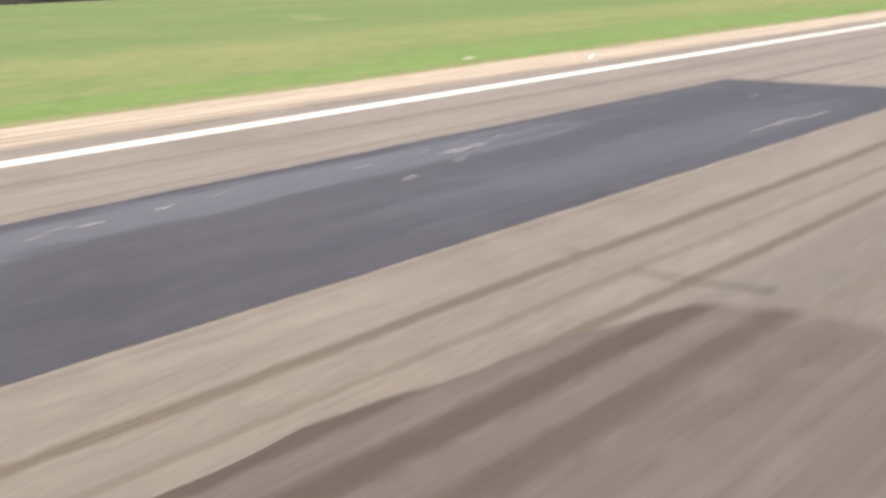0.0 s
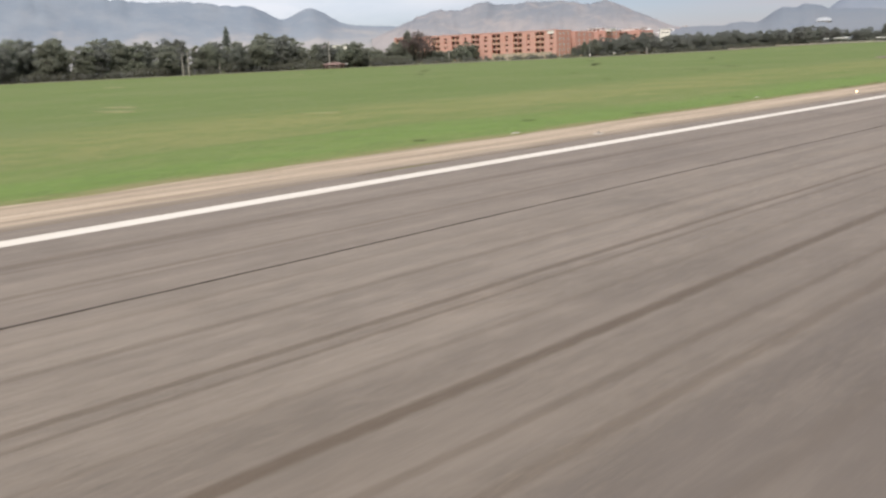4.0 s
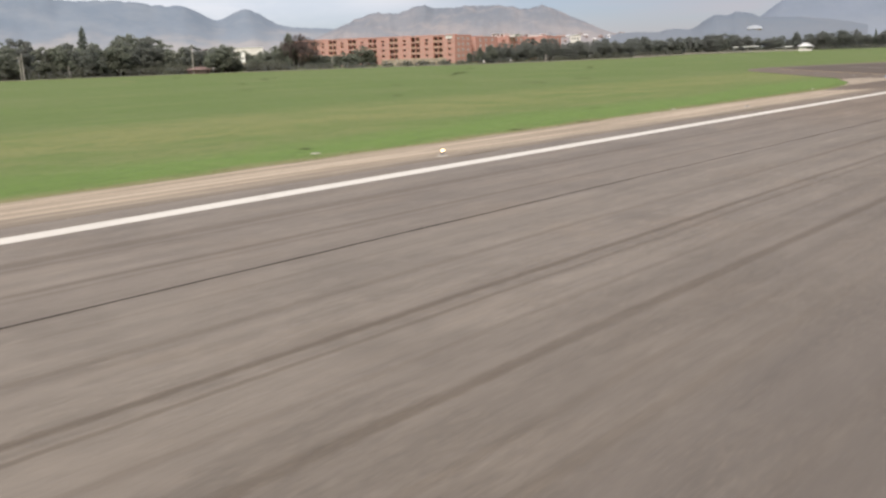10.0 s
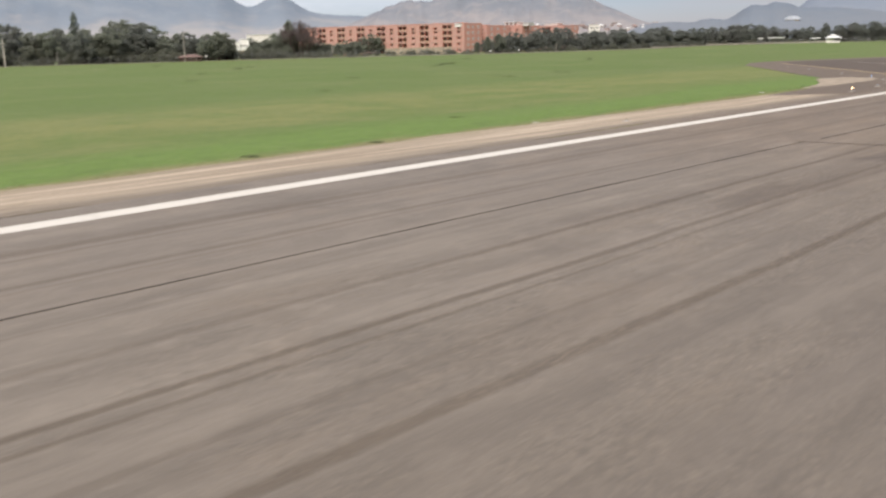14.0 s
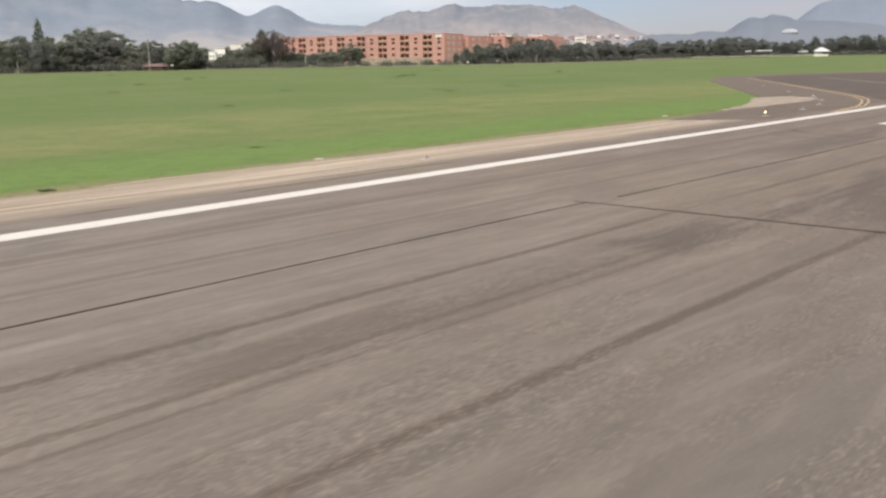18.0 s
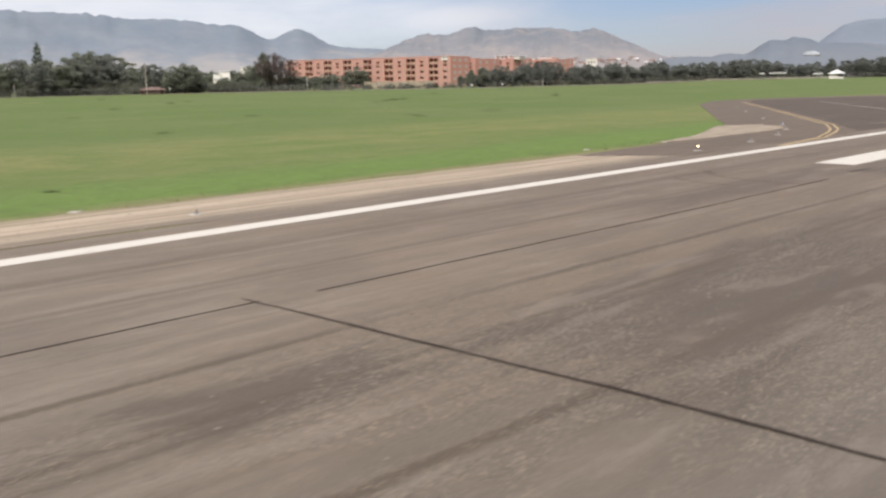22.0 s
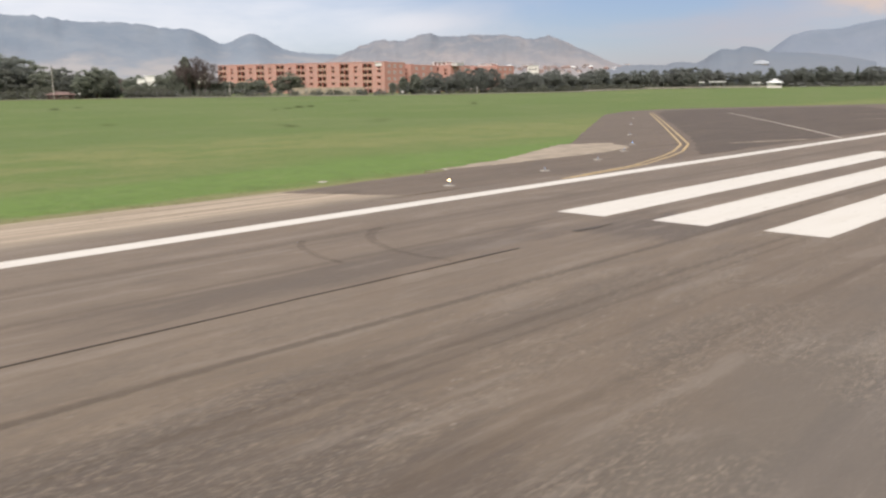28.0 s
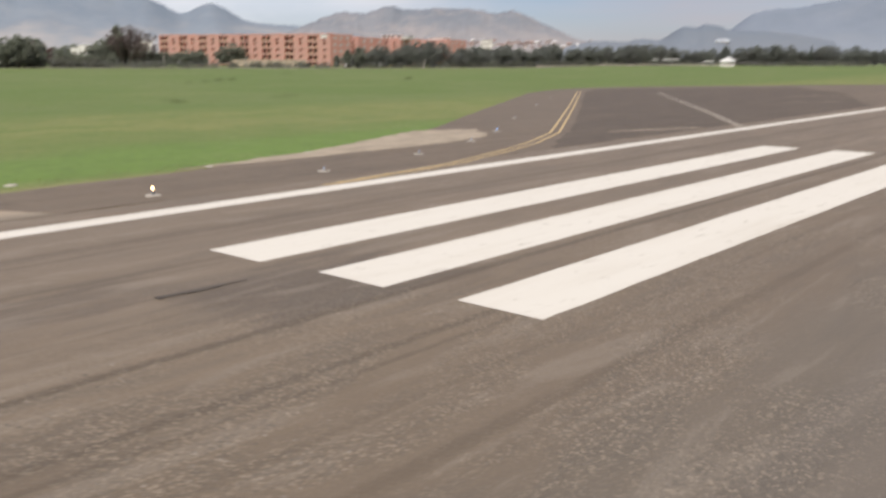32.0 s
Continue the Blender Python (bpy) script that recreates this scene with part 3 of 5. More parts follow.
def patch(name, outline, z, material, parent, wobble=0.0, step=0.5, seed=1, thick=0.006, label=""):
    """A thin slab with an uneven outline."""
    edge, run = [], 0.0
    for (x0, y0), (x1, y1) in zip(outline, outline[1:] + outline[:1]):
        d = math.hypot(x1 - x0, y1 - y0)
        k = max(1, int(d / step))
        for i in range(k):
            f = i / k
            s = run + d * f
            edge.append((x0 + (x1 - x0) * f + wobble * wave(s * 0.9, seed) + wobble * 0.4 * wave(s * 3.1, seed + 5),
                         y0 + (y1 - y0) * f + wobble * wave(s * 0.9, seed + 9)))
        run += d
    n = len(edge)
    verts = [(x, y, z) for x, y in edge] + [(x, y, z - thick) for x, y in edge]
    faces = [tuple(range(n))] + [(i, i + n, (i + 1) % n + n, (i + 1) % n) for i in range(n)]
    bm = bmesh.new()
    vs = [bm.verts.new(v) for v in verts]
    for f in faces:
        bm.faces.new([vs[i] for i in f])
    bmesh.ops.recalc_face_normals(bm, faces=bm.faces)
    bmesh.ops.triangulate(bm, faces=[f for f in bm.faces if len(f.verts) > 4])
    return part(name, bm, material, parent, label)


# ---- ground ----
RISE = 0.8


def fall(x):
    """The ground drops gently away from the runway's left edge."""
    return -0.018 * max(0.0, -22.8 - x)


def draped(ob):
    for v in ob.data.vertices:
        v.co.z += fall(v.co.x)
    return ob


def ground_z(x, y):
    """Level by the runway, a slight rise to the airfield's fence."""
    low = fall(max(x, -95.0))
    d = min(1.0, max(0.0, max((-x - 95) / 205, (y - 330) / 230)))
    return -0.03 + low * (1 - d) + RISE * d


def axis(stops):
    out = []
    for (a, b, k) in stops:
        out += [a + (b - a) * i / k for i in range(k)]
    return out + [stops[-1][1]]


xs = axis([(-4900, -700, 12), (-700, -300, 10), (-300, -95, 20), (-95, -22.8, 14), (-22.8, 0, 2), (0, 300, 4), (300, 2500, 4)])
ys = axis([(-2500, -200, 5), (-200, 320, 40), (320, 760, 16), (760, 4900, 12)])
verts = [(x, y, ground_z(x, y) + (0.10 * noise.noise(Vector((x * 0.03, y * 0.03, 3))) if x < -100 else 0)) for y in ys for x in xs]
nx = len(xs)
faces = [(j * nx + i, j * nx + i + 1, (j + 1) * nx + i + 1, (j + 1) * nx + i) for j in range(len(ys) - 1) for i in range(nx - 1)]
ground = tagged(raw("ground", verts, faces, GRASS, None, "flat mown green grass airfield with yellowish patches", True), category="grass field", kind="structure")

# ---- runway ----
runway = tagged(part("runway", cube(bmesh.new(), (-22.8, -160, -0.35), (24.5, 420, 0)), RUNWAY), "worn grey-brown asphalt runway with rubber streaks and tar seams", "runway", kind="structure")
apron = tagged(draped(patch("taxiway", [(-22.78, 153.4), (-27.9, 151.3), (-28.9, 161), (-30.2, 168.5), (-32.7, 176.5), (-39.5, 188), (-51, 207), (-66, 232),
                                        (-78, 252), (-87, 273), (-88, 286), (-82, 295), (-72, 304), (-62, 311), (-22.78, 330)], 0.0, APRON, None, 0.25, 1.5, 3, 0.2)),
               "dark grey asphalt taxiway branching off the runway", "taxiway", kind="structure")
shoulder = tagged(draped(ribbon("shoulder", [(-25.6, -160), (-25.6, 40), (-25.5, 100), (-25.55, 153.9)], 5.5, -0.008, SAND, None, 0.45, 0.35, 0.7, 4, 0.1)),
                  "dusty pale sand shoulder with dry weeds beside the runway", "road shoulder", kind="structure")
ribbon("edge_line", [(-21.10, -160), (-21.10, 420)], 0.80, 0.005, WHITE_PAINT, runway, 0.02, 1.5, 0.5, 6, 0.005, "solid white painted edge line")
for k, x in enumerate((-15.5, -12.32, -9.12)):
    ribbon("threshold_stripe", [(x, 153.25 + 0.2 * k), (x, 183.4)], 1.68, 0.005, WHITE_PAINT, runway, 0.015, 2.0, 0.4, 20 + k, 0.005, "broad white painted threshold stripe")
patch("asphalt_patch", [(-14.92, -60), (-7.75, -60), (-7.85, 33.35), (-14.92, 32.95)], 0.008, NEW_ASPHALT, runway, 0.06, 0.6, 8, 0.008, "fresh black asphalt repair strip")
ribbon("tar_seam", [(-13.62, 33.0), (-13.72, 60), (-13.75, 92), (-13.62, 123.1)], 0.065, 0.005, TAR, runway, 0.022, 0.8, 0.4, 11, 0.005, "thin black tar seam")
ribbon("tar_seam", [(-13.45, 124.3), (-13.36, 136), (-13.42, 147.6)], 0.065, 0.005, TAR, runway, 0.022, 0.8, 0.4, 12, 0.005)
ribbon("tar_seam", [(-14.0, 123.0), (-11.0, 123.22), (-9.3, 123.36), (-6.4, 123.62), (-3.0, 123.75), (3.0, 123.8)], (0.045, 0.115), 0.009, TAR, runway, 0.03, 1.4, 0.2, 13, 0.005)
ribbon("tar_seam", [(-6.4, 13.55), (-6.1, 13.5)], 0.07, 0.005, OLD_TAR, runway, 0.05, 2.0, 0.1, 14, 0.005, "worn grey tar seam")
ribbon("tar_seam", [(-5.1, 13.4), (-4.4, 13.55), (-3.3, 13.85)], 0.06, 0.010, OLD_TAR, runway, 0.05, 2.0, 0.1, 19, 0.005)
ribbon("tar_seam", [(-13.8, 150.45), (-13.75, 151.1), (-13.7, 152.2)], (0.16, 0.05), 0.014, OLD_TAR, runway, 0.05, 2.0, 0.1, 15, 0.005)
patch("asphalt_patch", [(-4.85, -60), (3.5, -60), (3.5, 13.2), (-2.8, 13.4), (-3.75, 12.9), (-4.25, 11.3), (-4.62, 9.0), (-4.75, 6)], 0.0045, DARKER_ASPHALT, runway, 0.13, 0.3, 18, 0.0045, "darker asphalt strip with a ragged edge")
rnd = random.Random(5)
for k in range(16):                                # pale scrapes on the new asphalt
    y = rnd.uniform(4, 27)
    x = -13.62 - 0.012 * y + rnd.gauss(0, 0.12)
    ln = rnd.uniform(0.2, 0.7)
    ribbon("scrape", [(x, y), (x + rnd.gauss(0, 0.06), y + ln)], 0.06 + 0.08 * rnd.random(), 0.013, SCRAPE, runway, 0.05, 6.0, 0.06, 100 + k, 0.004, "pale scrape mark")
for k, (x, y, ln, wd) in enumerate(((-13.6, 9.0, 0.8, 0.30), (-13.65, 10.5, 0.6, 0.24), (-13.5, 8.2, 0.5, 0.2), (-13.55, 15.0, 0.8, 0.2), (-12.0, 29.3, 0.5, 0.3), (-13.85, 30.3, 0.4, 0.2),
                                    (-13.35, 18.3, 0.8, 0.4), (-12.4, 16.9, 0.6, 0.3), (-11.9, 15.0, 0.6, 0.4), (-10.88, 21.5, 0.3, 0.12), (-13.2, 17.2, 1.4, 0.5))):
    ribbon("scrape", [(x, y), (x + 0.05, y + ln)], wd, 0.018, SCRAPE, runway, 0.08, 5.0, 0.05, 150 + k, 0.004, "broad pale scrape mark")
for k, (x, y, x1, y1) in enumerate(((-9.06, 22.6, -8.9, 26.2), (-9.02, 23.6, -8.82, 27.4), (-9.1, 24.4, -9.0, 26.6), (-8.92, 25.2, -8.75, 28.6))):
    ribbon("scrape", [(x, y), (x1, y1)], 0.10, 0.022 + 0.004 * k, SCRAPE, runway, 0.03, 2.0, 0.1, 160 + k, 0.003, "long pale scrape mark")
# tyre curls and a rubbed lane by the threshold
CURL = smear("tyre_curl", (0.078, 0.058, 0.045), 0.26)
for k, line in enumerate(([(-18.3, 147.6), (-18.1, 147.15), (-17.5, 146.5), (-16.65, 145.9), (-15.6, 145.54), (-14.6, 145.4), (-13.6, 145.5)],
                          [(-18.3, 144.9), (-17.9, 144.5), (-17.4, 144.2), (-16.4, 143.8), (-15.3, 143.66)])):
    ribbon("tyre_mark", line, (0.34, 0.12) if k == 0 else 0.20, 0.004 + 0.002 * k, CURL, runway, 0.04, 1.0, 0.15, 31 + k, 0.004, "curved dark brown tyre mark")

# taxiway markings
for off in (-0.24, 0.24):
    curve = [(-21.75, 161.5, 0.2, 0.9), (-22.5, 168.6, 0.6, 0.8), (-24.2, 174.4, 0.8, 0.6), (-25.5, 178.0, 0.9, 0.5), (-28.4, 184.3, 0.86, 0.5), (-31.2, 189.0, 0.86, 0.5), (-47.2, 215.6, 0.86, 0.5), (-74.5, 260.5, 0.86, 0.5)]
    draped(ribbon("taxi_line", [(x + off * a, y + off * b) for x, y, a, b in curve], 0.16, 0.009, YELLOW_PAINT, apron, 0.012, 1.0, 0.8, 41, 0.005, "double yellow painted taxiway line"))
draped(ribbon("taxi_line", [(-21.8, 194.2), (-31, 210), (-61, 260)], 0.24, 0.009, FADED_PAINT, apron, 0.02, 1.0, 0.8, 43, 0.005, "faded pale taxiway guide line"))
draped(patch("asphalt_patch", [(-23.0, 176), (-25.2, 179.6), (-27.4, 184.0), (-30.4, 189.4), (-46.4, 216), (-72.5, 259), (-80, 275), (-70, 288), (-52, 292), (-36, 262), (-27, 236), (-23.0, 226)], 0.004, DARK_APRON, apron, 0.35, 1.0, 47, 0.02, "darker relaid asphalt beside the taxiway line"))
draped(patch("sand_patch", [(-29.6, 161), (-28.9, 166), (-29.0, 171), (-28.9, 175.6), (-30.1, 180.6), (-34.1, 184.2), (-36.3, 181.2), (-33.6, 175.0), (-31.2, 169)], 0.006, PALE_SAND, apron, 0.3, 0.5, 44, 0.05, "pale sand drifted over the asphalt edge"))
for k, (x, y, x1, y1) in enumerate(((-26.3, 186.5, -23.4, 192.0), (-33, 231, -28, 234), (-40, 250, -33, 254))):
    draped(ribbon("concrete_streak", [(x, y), (x1, y1)], 0.5, 0.009, PALE_SAND, apron, 0.18, 1.0, 0.4, 46 + k, 0.004, "pale worn streak on the taxiway"))

# loose gravel on the shoulder and the runway
def pebbles(name, count, xr, yr, size, seed, label):
    r = random.Random(seed)
    v, f = [], []
    for _ in range(count):
        x, y, s = r.uniform(*xr), r.uniform(*yr), size * r.uniform(0.4, 1.3)
        b = len(v)
        for k in range(4):
            a = k * math.pi / 2 + r.uniform(-0.5, 0.5)
            v.append((x + s * math.cos(a), y + s * math.sin(a), -0.004))
        v.append((x + r.uniform(-0.3, 0.3) * s, y + r.uniform(-0.3, 0.3) * s, s * r.uniform(0.4, 0.9)))
        f += [(b + k, b + (k + 1) % 4, b + 4) for k in range(4)]
    return tagged(raw(name, v, f, STONE, None, label), category="gravel", kind="stuff")


pebbles("gravel", 2600, (-28.3, -22.6), (-20, 152), 0.035, 3, "loose pale stones on the sand shoulder")
pebbles("gravel", 500, (-12, -5), (60, 152), 0.010, 4, "small loose stone chips on the runway asphalt")


def crumbs(name, groups, xr, yr, seed, label):
    """Flat lumps broken out of the asphalt, lying in drifts along the runway."""
    r = random.Random(seed)
    v, f = [], []
    for _ in range(groups):
        cx, cy = r.uniform(*xr), r.uniform(*yr)
        for _ in range(r.randint(10, 40)):
            x, y, s = cx + r.gauss(0, 0.28), cy + r.gauss(0, 0.9), r.uniform(0.010, 0.034)
            b = len(v)
            k = 6
            for i in range(k):
                a, q = i * 6.283 / k, s * r.uniform(0.7, 1.2)
                v.append((x + q * math.cos(a), y + 1.3 * q * math.sin(a), -0.002))
            for i in range(k):
                a, q = i * 6.283 / k, s * r.uniform(0.35, 0.7)
                v.append((x + q * math.cos(a), y + 1.3 * q * math.sin(a), s * r.uniform(0.15, 0.30)))
            f += [(b + i, b + (i + 1) % k, b + k + (i + 1) % k, b + k + i) for i in range(k)]
            f.append(tuple(b + k + i for i in range(k)))
    return tagged(raw(name, v, f, CRUMB, None, label), category="asphalt crumbs", kind="stuff")


def tufts(name, count, place, height, material, seed, label):
    """Grass tufts of six bent blades."""
    r = random.Random(seed)
    v, f = [], []
    for _ in range(count):
        x, y = place(r)
        h = height * r.uniform(0.5, 1.5)
        for k in range(6):
            a, lean = r.uniform(0, 6.28), r.uniform(0.2, 0.9) * h
            wd = 0.22 * h
            b = len(v)
            cx, cy = x + r.uniform(-0.5, 0.5) * h, y + r.uniform(-0.5, 0.5) * h
            z = ground_z(x, y) - 0.02
            v += [(cx - wd * math.sin(a), cy + wd * math.cos(a), z), (cx + wd * math.sin(a), cy - wd * math.cos(a), z),
                  (cx + lean * math.cos(a), cy + lean * math.sin(a), z + h)]
            f.append((b, b + 1, b + 2))
    return tagged(raw(name, v, f, material, None, label), category="grass", kind="stuff")


def strip_grass(r):
    y = r.uniform(-20, 172)
    x = -28.1 - abs(r.gauss(0, 1.0)) * 1.6 + 0.45 * wave(y * 0.35, 44)
    return (x - 1.0, y) if y > 151 else (x, y)


crumbs("loose_asphalt", 70, (-11.5, -6.8), (96, 148), 8, "crumbled asphalt lumps in worn patches of the runway")
tufts("grass_verge", 9000, strip_grass, 0.042, BLADE, 7, "ragged grass growing over the shoulder's edge")


# ---- lights beside the runway and taxiway ----
def edge_light(lit):
    ob = new("edge_light")
    low = lit != "warm"
    r, top = (0.038, 0.13) if low else (0.050, 0.22)
    foot = cone(bmesh.new(), (0, 0, -0.03), 0.24, 0.23, 0.05, 20)
    part("base_plate", foot, CONCRETE, ob, "pale round concrete base")
    part("stem", cone(cone(bmesh.new(), (0, 0, 0.02), 0.045, 0.035, top - 0.08, 10), (0, 0, top - 0.09), 0.06, 0.05, 0.045, 12), GALVANISED, ob)
    bm = bmesh.new()
    bmesh.ops.create_uvsphere(bm, u_segments=12, v_segments=8, radius=r, matrix=Matrix.Translation((0, 0, top)) @ Matrix.Diagonal((1, 1, 1.25, 1)))
    part("lamp_glass", bm, {"warm": LAMP_WARM, "blue": LAMP_BLUE, "off": CREAM_WALL, "dark": BLUE_GLASS}[lit], ob)
    return ob


kinds = {}
for lit, label in (("warm", "lit warm white runway edge light on a concrete base"), ("off", "unlit runway edge light on a concrete base"),
                   ("blue", "lit blue taxiway edge light on a pale base"), ("dark", "unlit blue taxiway edge light on a pale base")):
    kinds[lit] = tagged(edge_light(lit), label, "airfield light", "runway edge lights" if lit in ("warm", "off") else "taxiway edge lights")
spots = {"warm": [(-23.7, 36.5), (-23.7, 96.5), (-23.95, 156.6)], "off": [(-24.6, 127.9), (-24.0, 66.5)],
         "blue": [(-31.7, 183.3)], "dark": [(-26.1, 170.5), (-50.7, 214.7), (-24.6, 163.8), (-28.5, 177.0), (-38.9, 194.9), (-62.0, 234.0)]}
for lit, where in spots.items():
    kinds[lit].matrix_basis = pose(*where[0], fall(where[0][0]))
    for xy in where[1:]:
        copy_thing(kinds[lit], pose(*xy, fall(xy[0])))


def pit_cover():
    ob = new("pit_cover")
    part("rim", cube(bmesh.new(), (-0.32, -0.32, -0.1), (0.32, 0.32, 0.05), 0.03), CONCRETE, ob)
    part("lid", cube(bmesh.new(), (-0.23, -0.23, 0.05), (0.23, 0.23, 0.07), 0.01), CONCRETE, ob)
    return tagged(ob, "pale square concrete cable pit cover in the grass", "pit cover", "cable pits")


pit = pit_cover()
pits = [(-31.7, 36.6), (-30.6, 95.6), (-29.1, 66.4), (-30.1, 155.2), (-28.9, 125.9), (-29.6, 162.4), (-31.0, 168.6)]
pit.matrix_basis = pose(*pits[0], ground_z(*pits[0])) @ Matrix.Scale(0.75, 4)
for i, xy in enumerate(pits[1:]):
    copy_thing(pit, pose(*xy, ground_z(*xy), 0, 0, 11 * i) @ Matrix.Scale(0.75, 4))


# dark weeds standing in the mown grass
def weed_clump(x, y, wide, high, seed):
    r = random.Random(seed)
    ob = new("weed_clump")
    ob.matrix_basis = pose(x, y, ground_z(x, y))
    bm_v, bm_f = [], []
    for _ in range(80):
        a, q = r.uniform(0, 6.283), wide * math.sqrt(r.random())
        px, py, h = q * math.cos(a), 0.6 * q * math.sin(a), high * r.uniform(0.5, 1.1) * (1.1 - 0.6 * q / wide)
        b = len(bm_v)
        t, wd = r.uniform(0, 6.283), 0.05 + 0.06 * r.random()
        bm_v += [(px - wd * math.cos(t), py - wd * math.sin(t), -0.05), (px + wd * math.cos(t), py + wd * math.sin(t), -0.05),
                 (px + r.gauss(0, 0.3) * h, py + r.gauss(0, 0.3) * h, h)]
        bm_f.append((b, b + 1, b + 2))
    raw("leaves", bm_v, bm_f, WEED, ob)
    return tagged(ob, "low dark weed clump in the mown grass", "weeds", "weed clumps")


for k, (x, y, wd, h) in enumerate(((-164, 258, 1.6, 0.7), (-159, 251, 1.2, 0.4), (-153, 243, 1.6, 0.3), (-149, 302, 1.4, 0.9), (-202, 308, 2.2, 0.5), (-97, 204.6, 1.9, 0.28), (-101, 206, 2.4, 0.22),
                                   (-99, 222, 2.4, 0.22), (-195, 215, 2.0, 0.5), (-203, 224, 1.6, 0.4), (-166, 263, 1.4, 0.6), (-103, 227, 2.2, 0.22), (-250, 222, 2.0, 0.4),
                                   (-120, 190, 2.0, 0.3), (-140, 170, 2.2, 0.3), (-29.3, 108.7, 1.1, 0.16), (-29.0, 114.9, 0.9, 0.16), (-34.7, 74.2, 1.2, 0.14), (-31.5, 61.9, 0.9, 0.16), (-30.4, 79.8, 1.3, 0.14), (-36.5, 128.0, 1.2, 0.14), (-33.0, 97.0, 1.0, 0.14), (-170, 190, 2.0, 0.4), (-90, 160, 1.6, 0.25))):
    weed_clump(x, y, wd * (0.85 if x < -60 else 0.5), h * (0.75 if x < -60 else 0.5), 300 + k)

# ---- far hills ----
O = Vector((-0.2, 109.7, 3.87))      # where the bearings below are taken


def bearing(az, d, z=0.0):
    a = radians(az)
    return Vector((O.x - d * math.sin(a), O.y + d * math.cos(a), z))


class Range:
    """A range of hills from its summits: bearing, height in degrees over the horizon, half width in degrees."""

    def __init__(self, d, depth, summits, seed, rough):
        self.d, self.depth, self.seed, self.rough = d, depth, seed, rough
        self.summits = [(*q, 2.0)[:4] for q in summits]

    def z(self, az, d):
        s = sum((el * math.exp(-(abs(az - a) / wd) ** pw)) ** 8 for a, el, wd, pw in self.summits) ** (1 / 8)
        u = (d - self.d) / self.depth
        b = bearing(az, d)
        q = Vector((b.x * 0.0021, b.y * 0.0021, self.seed))
        gully = noise.fractal(q, 0.8, 2.1, 6) * self.rough
        side = math.exp(-(abs(u) ** 1.5) * 1.6)
        spur = noise.fractal(Vector((az * 0.5 + 1.1 * u, u * 1.1 - az * 0.15, self.seed + 40)), 0.9, 2.2, 5) * self.rough
        fold = 1 + gully * (0.14 + 1.05 * min(1.0, abs(u))) + spur * 1.1 * min(1.0, abs(u) * 1.3)
        crest = 1 + 0.03 * noise.fractal(Vector((az * 2.2, self.seed, 5)), 0.9, 2, 4) * math.exp(-9 * u * u)
        return O.z + self.d * math.tan(radians(s)) * side * fold * crest - 3.0 * abs(u)

    def build(self, name, az0, az1, k, material, label):
        rows = [self.d - self.depth * 1.7 + self.depth * 2.2 * i / 46 for i in range(47)]
        v = [tuple(bearing(az0 + (az1 - az0) * i / k, d, self.z(az0 + (az1 - az0) * i / k, d))) for d in rows for i in range(k + 1)]
        n = k + 1
        f = [(j * n + i, (j + 1) * n + i, (j + 1) * n + i + 1, j * n + i + 1) for j in range(len(rows) - 1) for i in range(k)]
        return tagged(raw(name, v, f, material, None, label, True), category="mountain", kind="structure")

    def foot(self, az, el):
        """The place on the near slope that is seen at the height el."""
        d = self.d - self.depth * 1.7
        while d < self.d and self.z(az, d) < O.z + d * math.tan(radians(el)):
            d += 8
        return bearing(az, d, self.z(az, d))


left_range = Range(4450, 640, [(108, 4.2, 28), (91.7, 4.44, 27.3), (78.9, 4.42, 21.3), (70.3, 4.20, 12.7), (66.8, 3.72, 5.4), (62.3, 3.87, 8.4), (58.5, 3.46, 3.7, 1.5), (54.75, 3.38, 3.9, 1.4), (51.5, 2.1, 12.0)], 2.0, 0.13)
hill = Range(4050, 520, [(46.5, 2.86, 5.2, 1.6), (43.8, 3.20, 4.0, 1.5), (42.2, 2.80, 3.0), (40.8, 3.02, 3.6, 1.6), (38.9, 3.24, 4.8, 1.8), (36.0, 2.92, 3.4, 1.5), (35.3, 2.34, 4.2), (32.4, 1.13, 7.3)], 9.0, 0.34)
right_hill = Range(3900, 480, [(30.5, 1.16, 5.0), (27.9, 1.26, 2.2), (25.5, 1.95, 2.0, 1.6), (24.1, 2.09, 2.7, 1.7), (22.0, 1.70, 7.3)], 17.0, 0.15)
far_mountain = Range(4600, 300, [(21.6, 2.40, 2.0, 1.6), (20.4, 2.85, 3.4), (16.6, 3.30, 6.9), (11.8, 3.82, 9.9), (5.4, 4.12, 14.9), (-3.6, 4.18, 17.5)], 23.0, 0.12)
# blue-grey haze is mixed into the colours of all four ranges
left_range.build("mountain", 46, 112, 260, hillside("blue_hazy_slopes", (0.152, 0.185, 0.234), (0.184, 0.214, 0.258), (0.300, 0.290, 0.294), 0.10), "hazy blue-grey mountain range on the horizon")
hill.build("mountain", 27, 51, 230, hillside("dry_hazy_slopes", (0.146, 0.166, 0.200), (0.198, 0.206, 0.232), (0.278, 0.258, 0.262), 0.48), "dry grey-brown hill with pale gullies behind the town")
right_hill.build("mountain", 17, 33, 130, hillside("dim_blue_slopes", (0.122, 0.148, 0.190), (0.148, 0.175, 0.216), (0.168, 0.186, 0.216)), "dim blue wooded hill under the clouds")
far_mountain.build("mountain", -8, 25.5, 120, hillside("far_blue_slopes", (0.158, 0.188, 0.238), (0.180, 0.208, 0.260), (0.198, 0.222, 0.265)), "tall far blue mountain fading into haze")


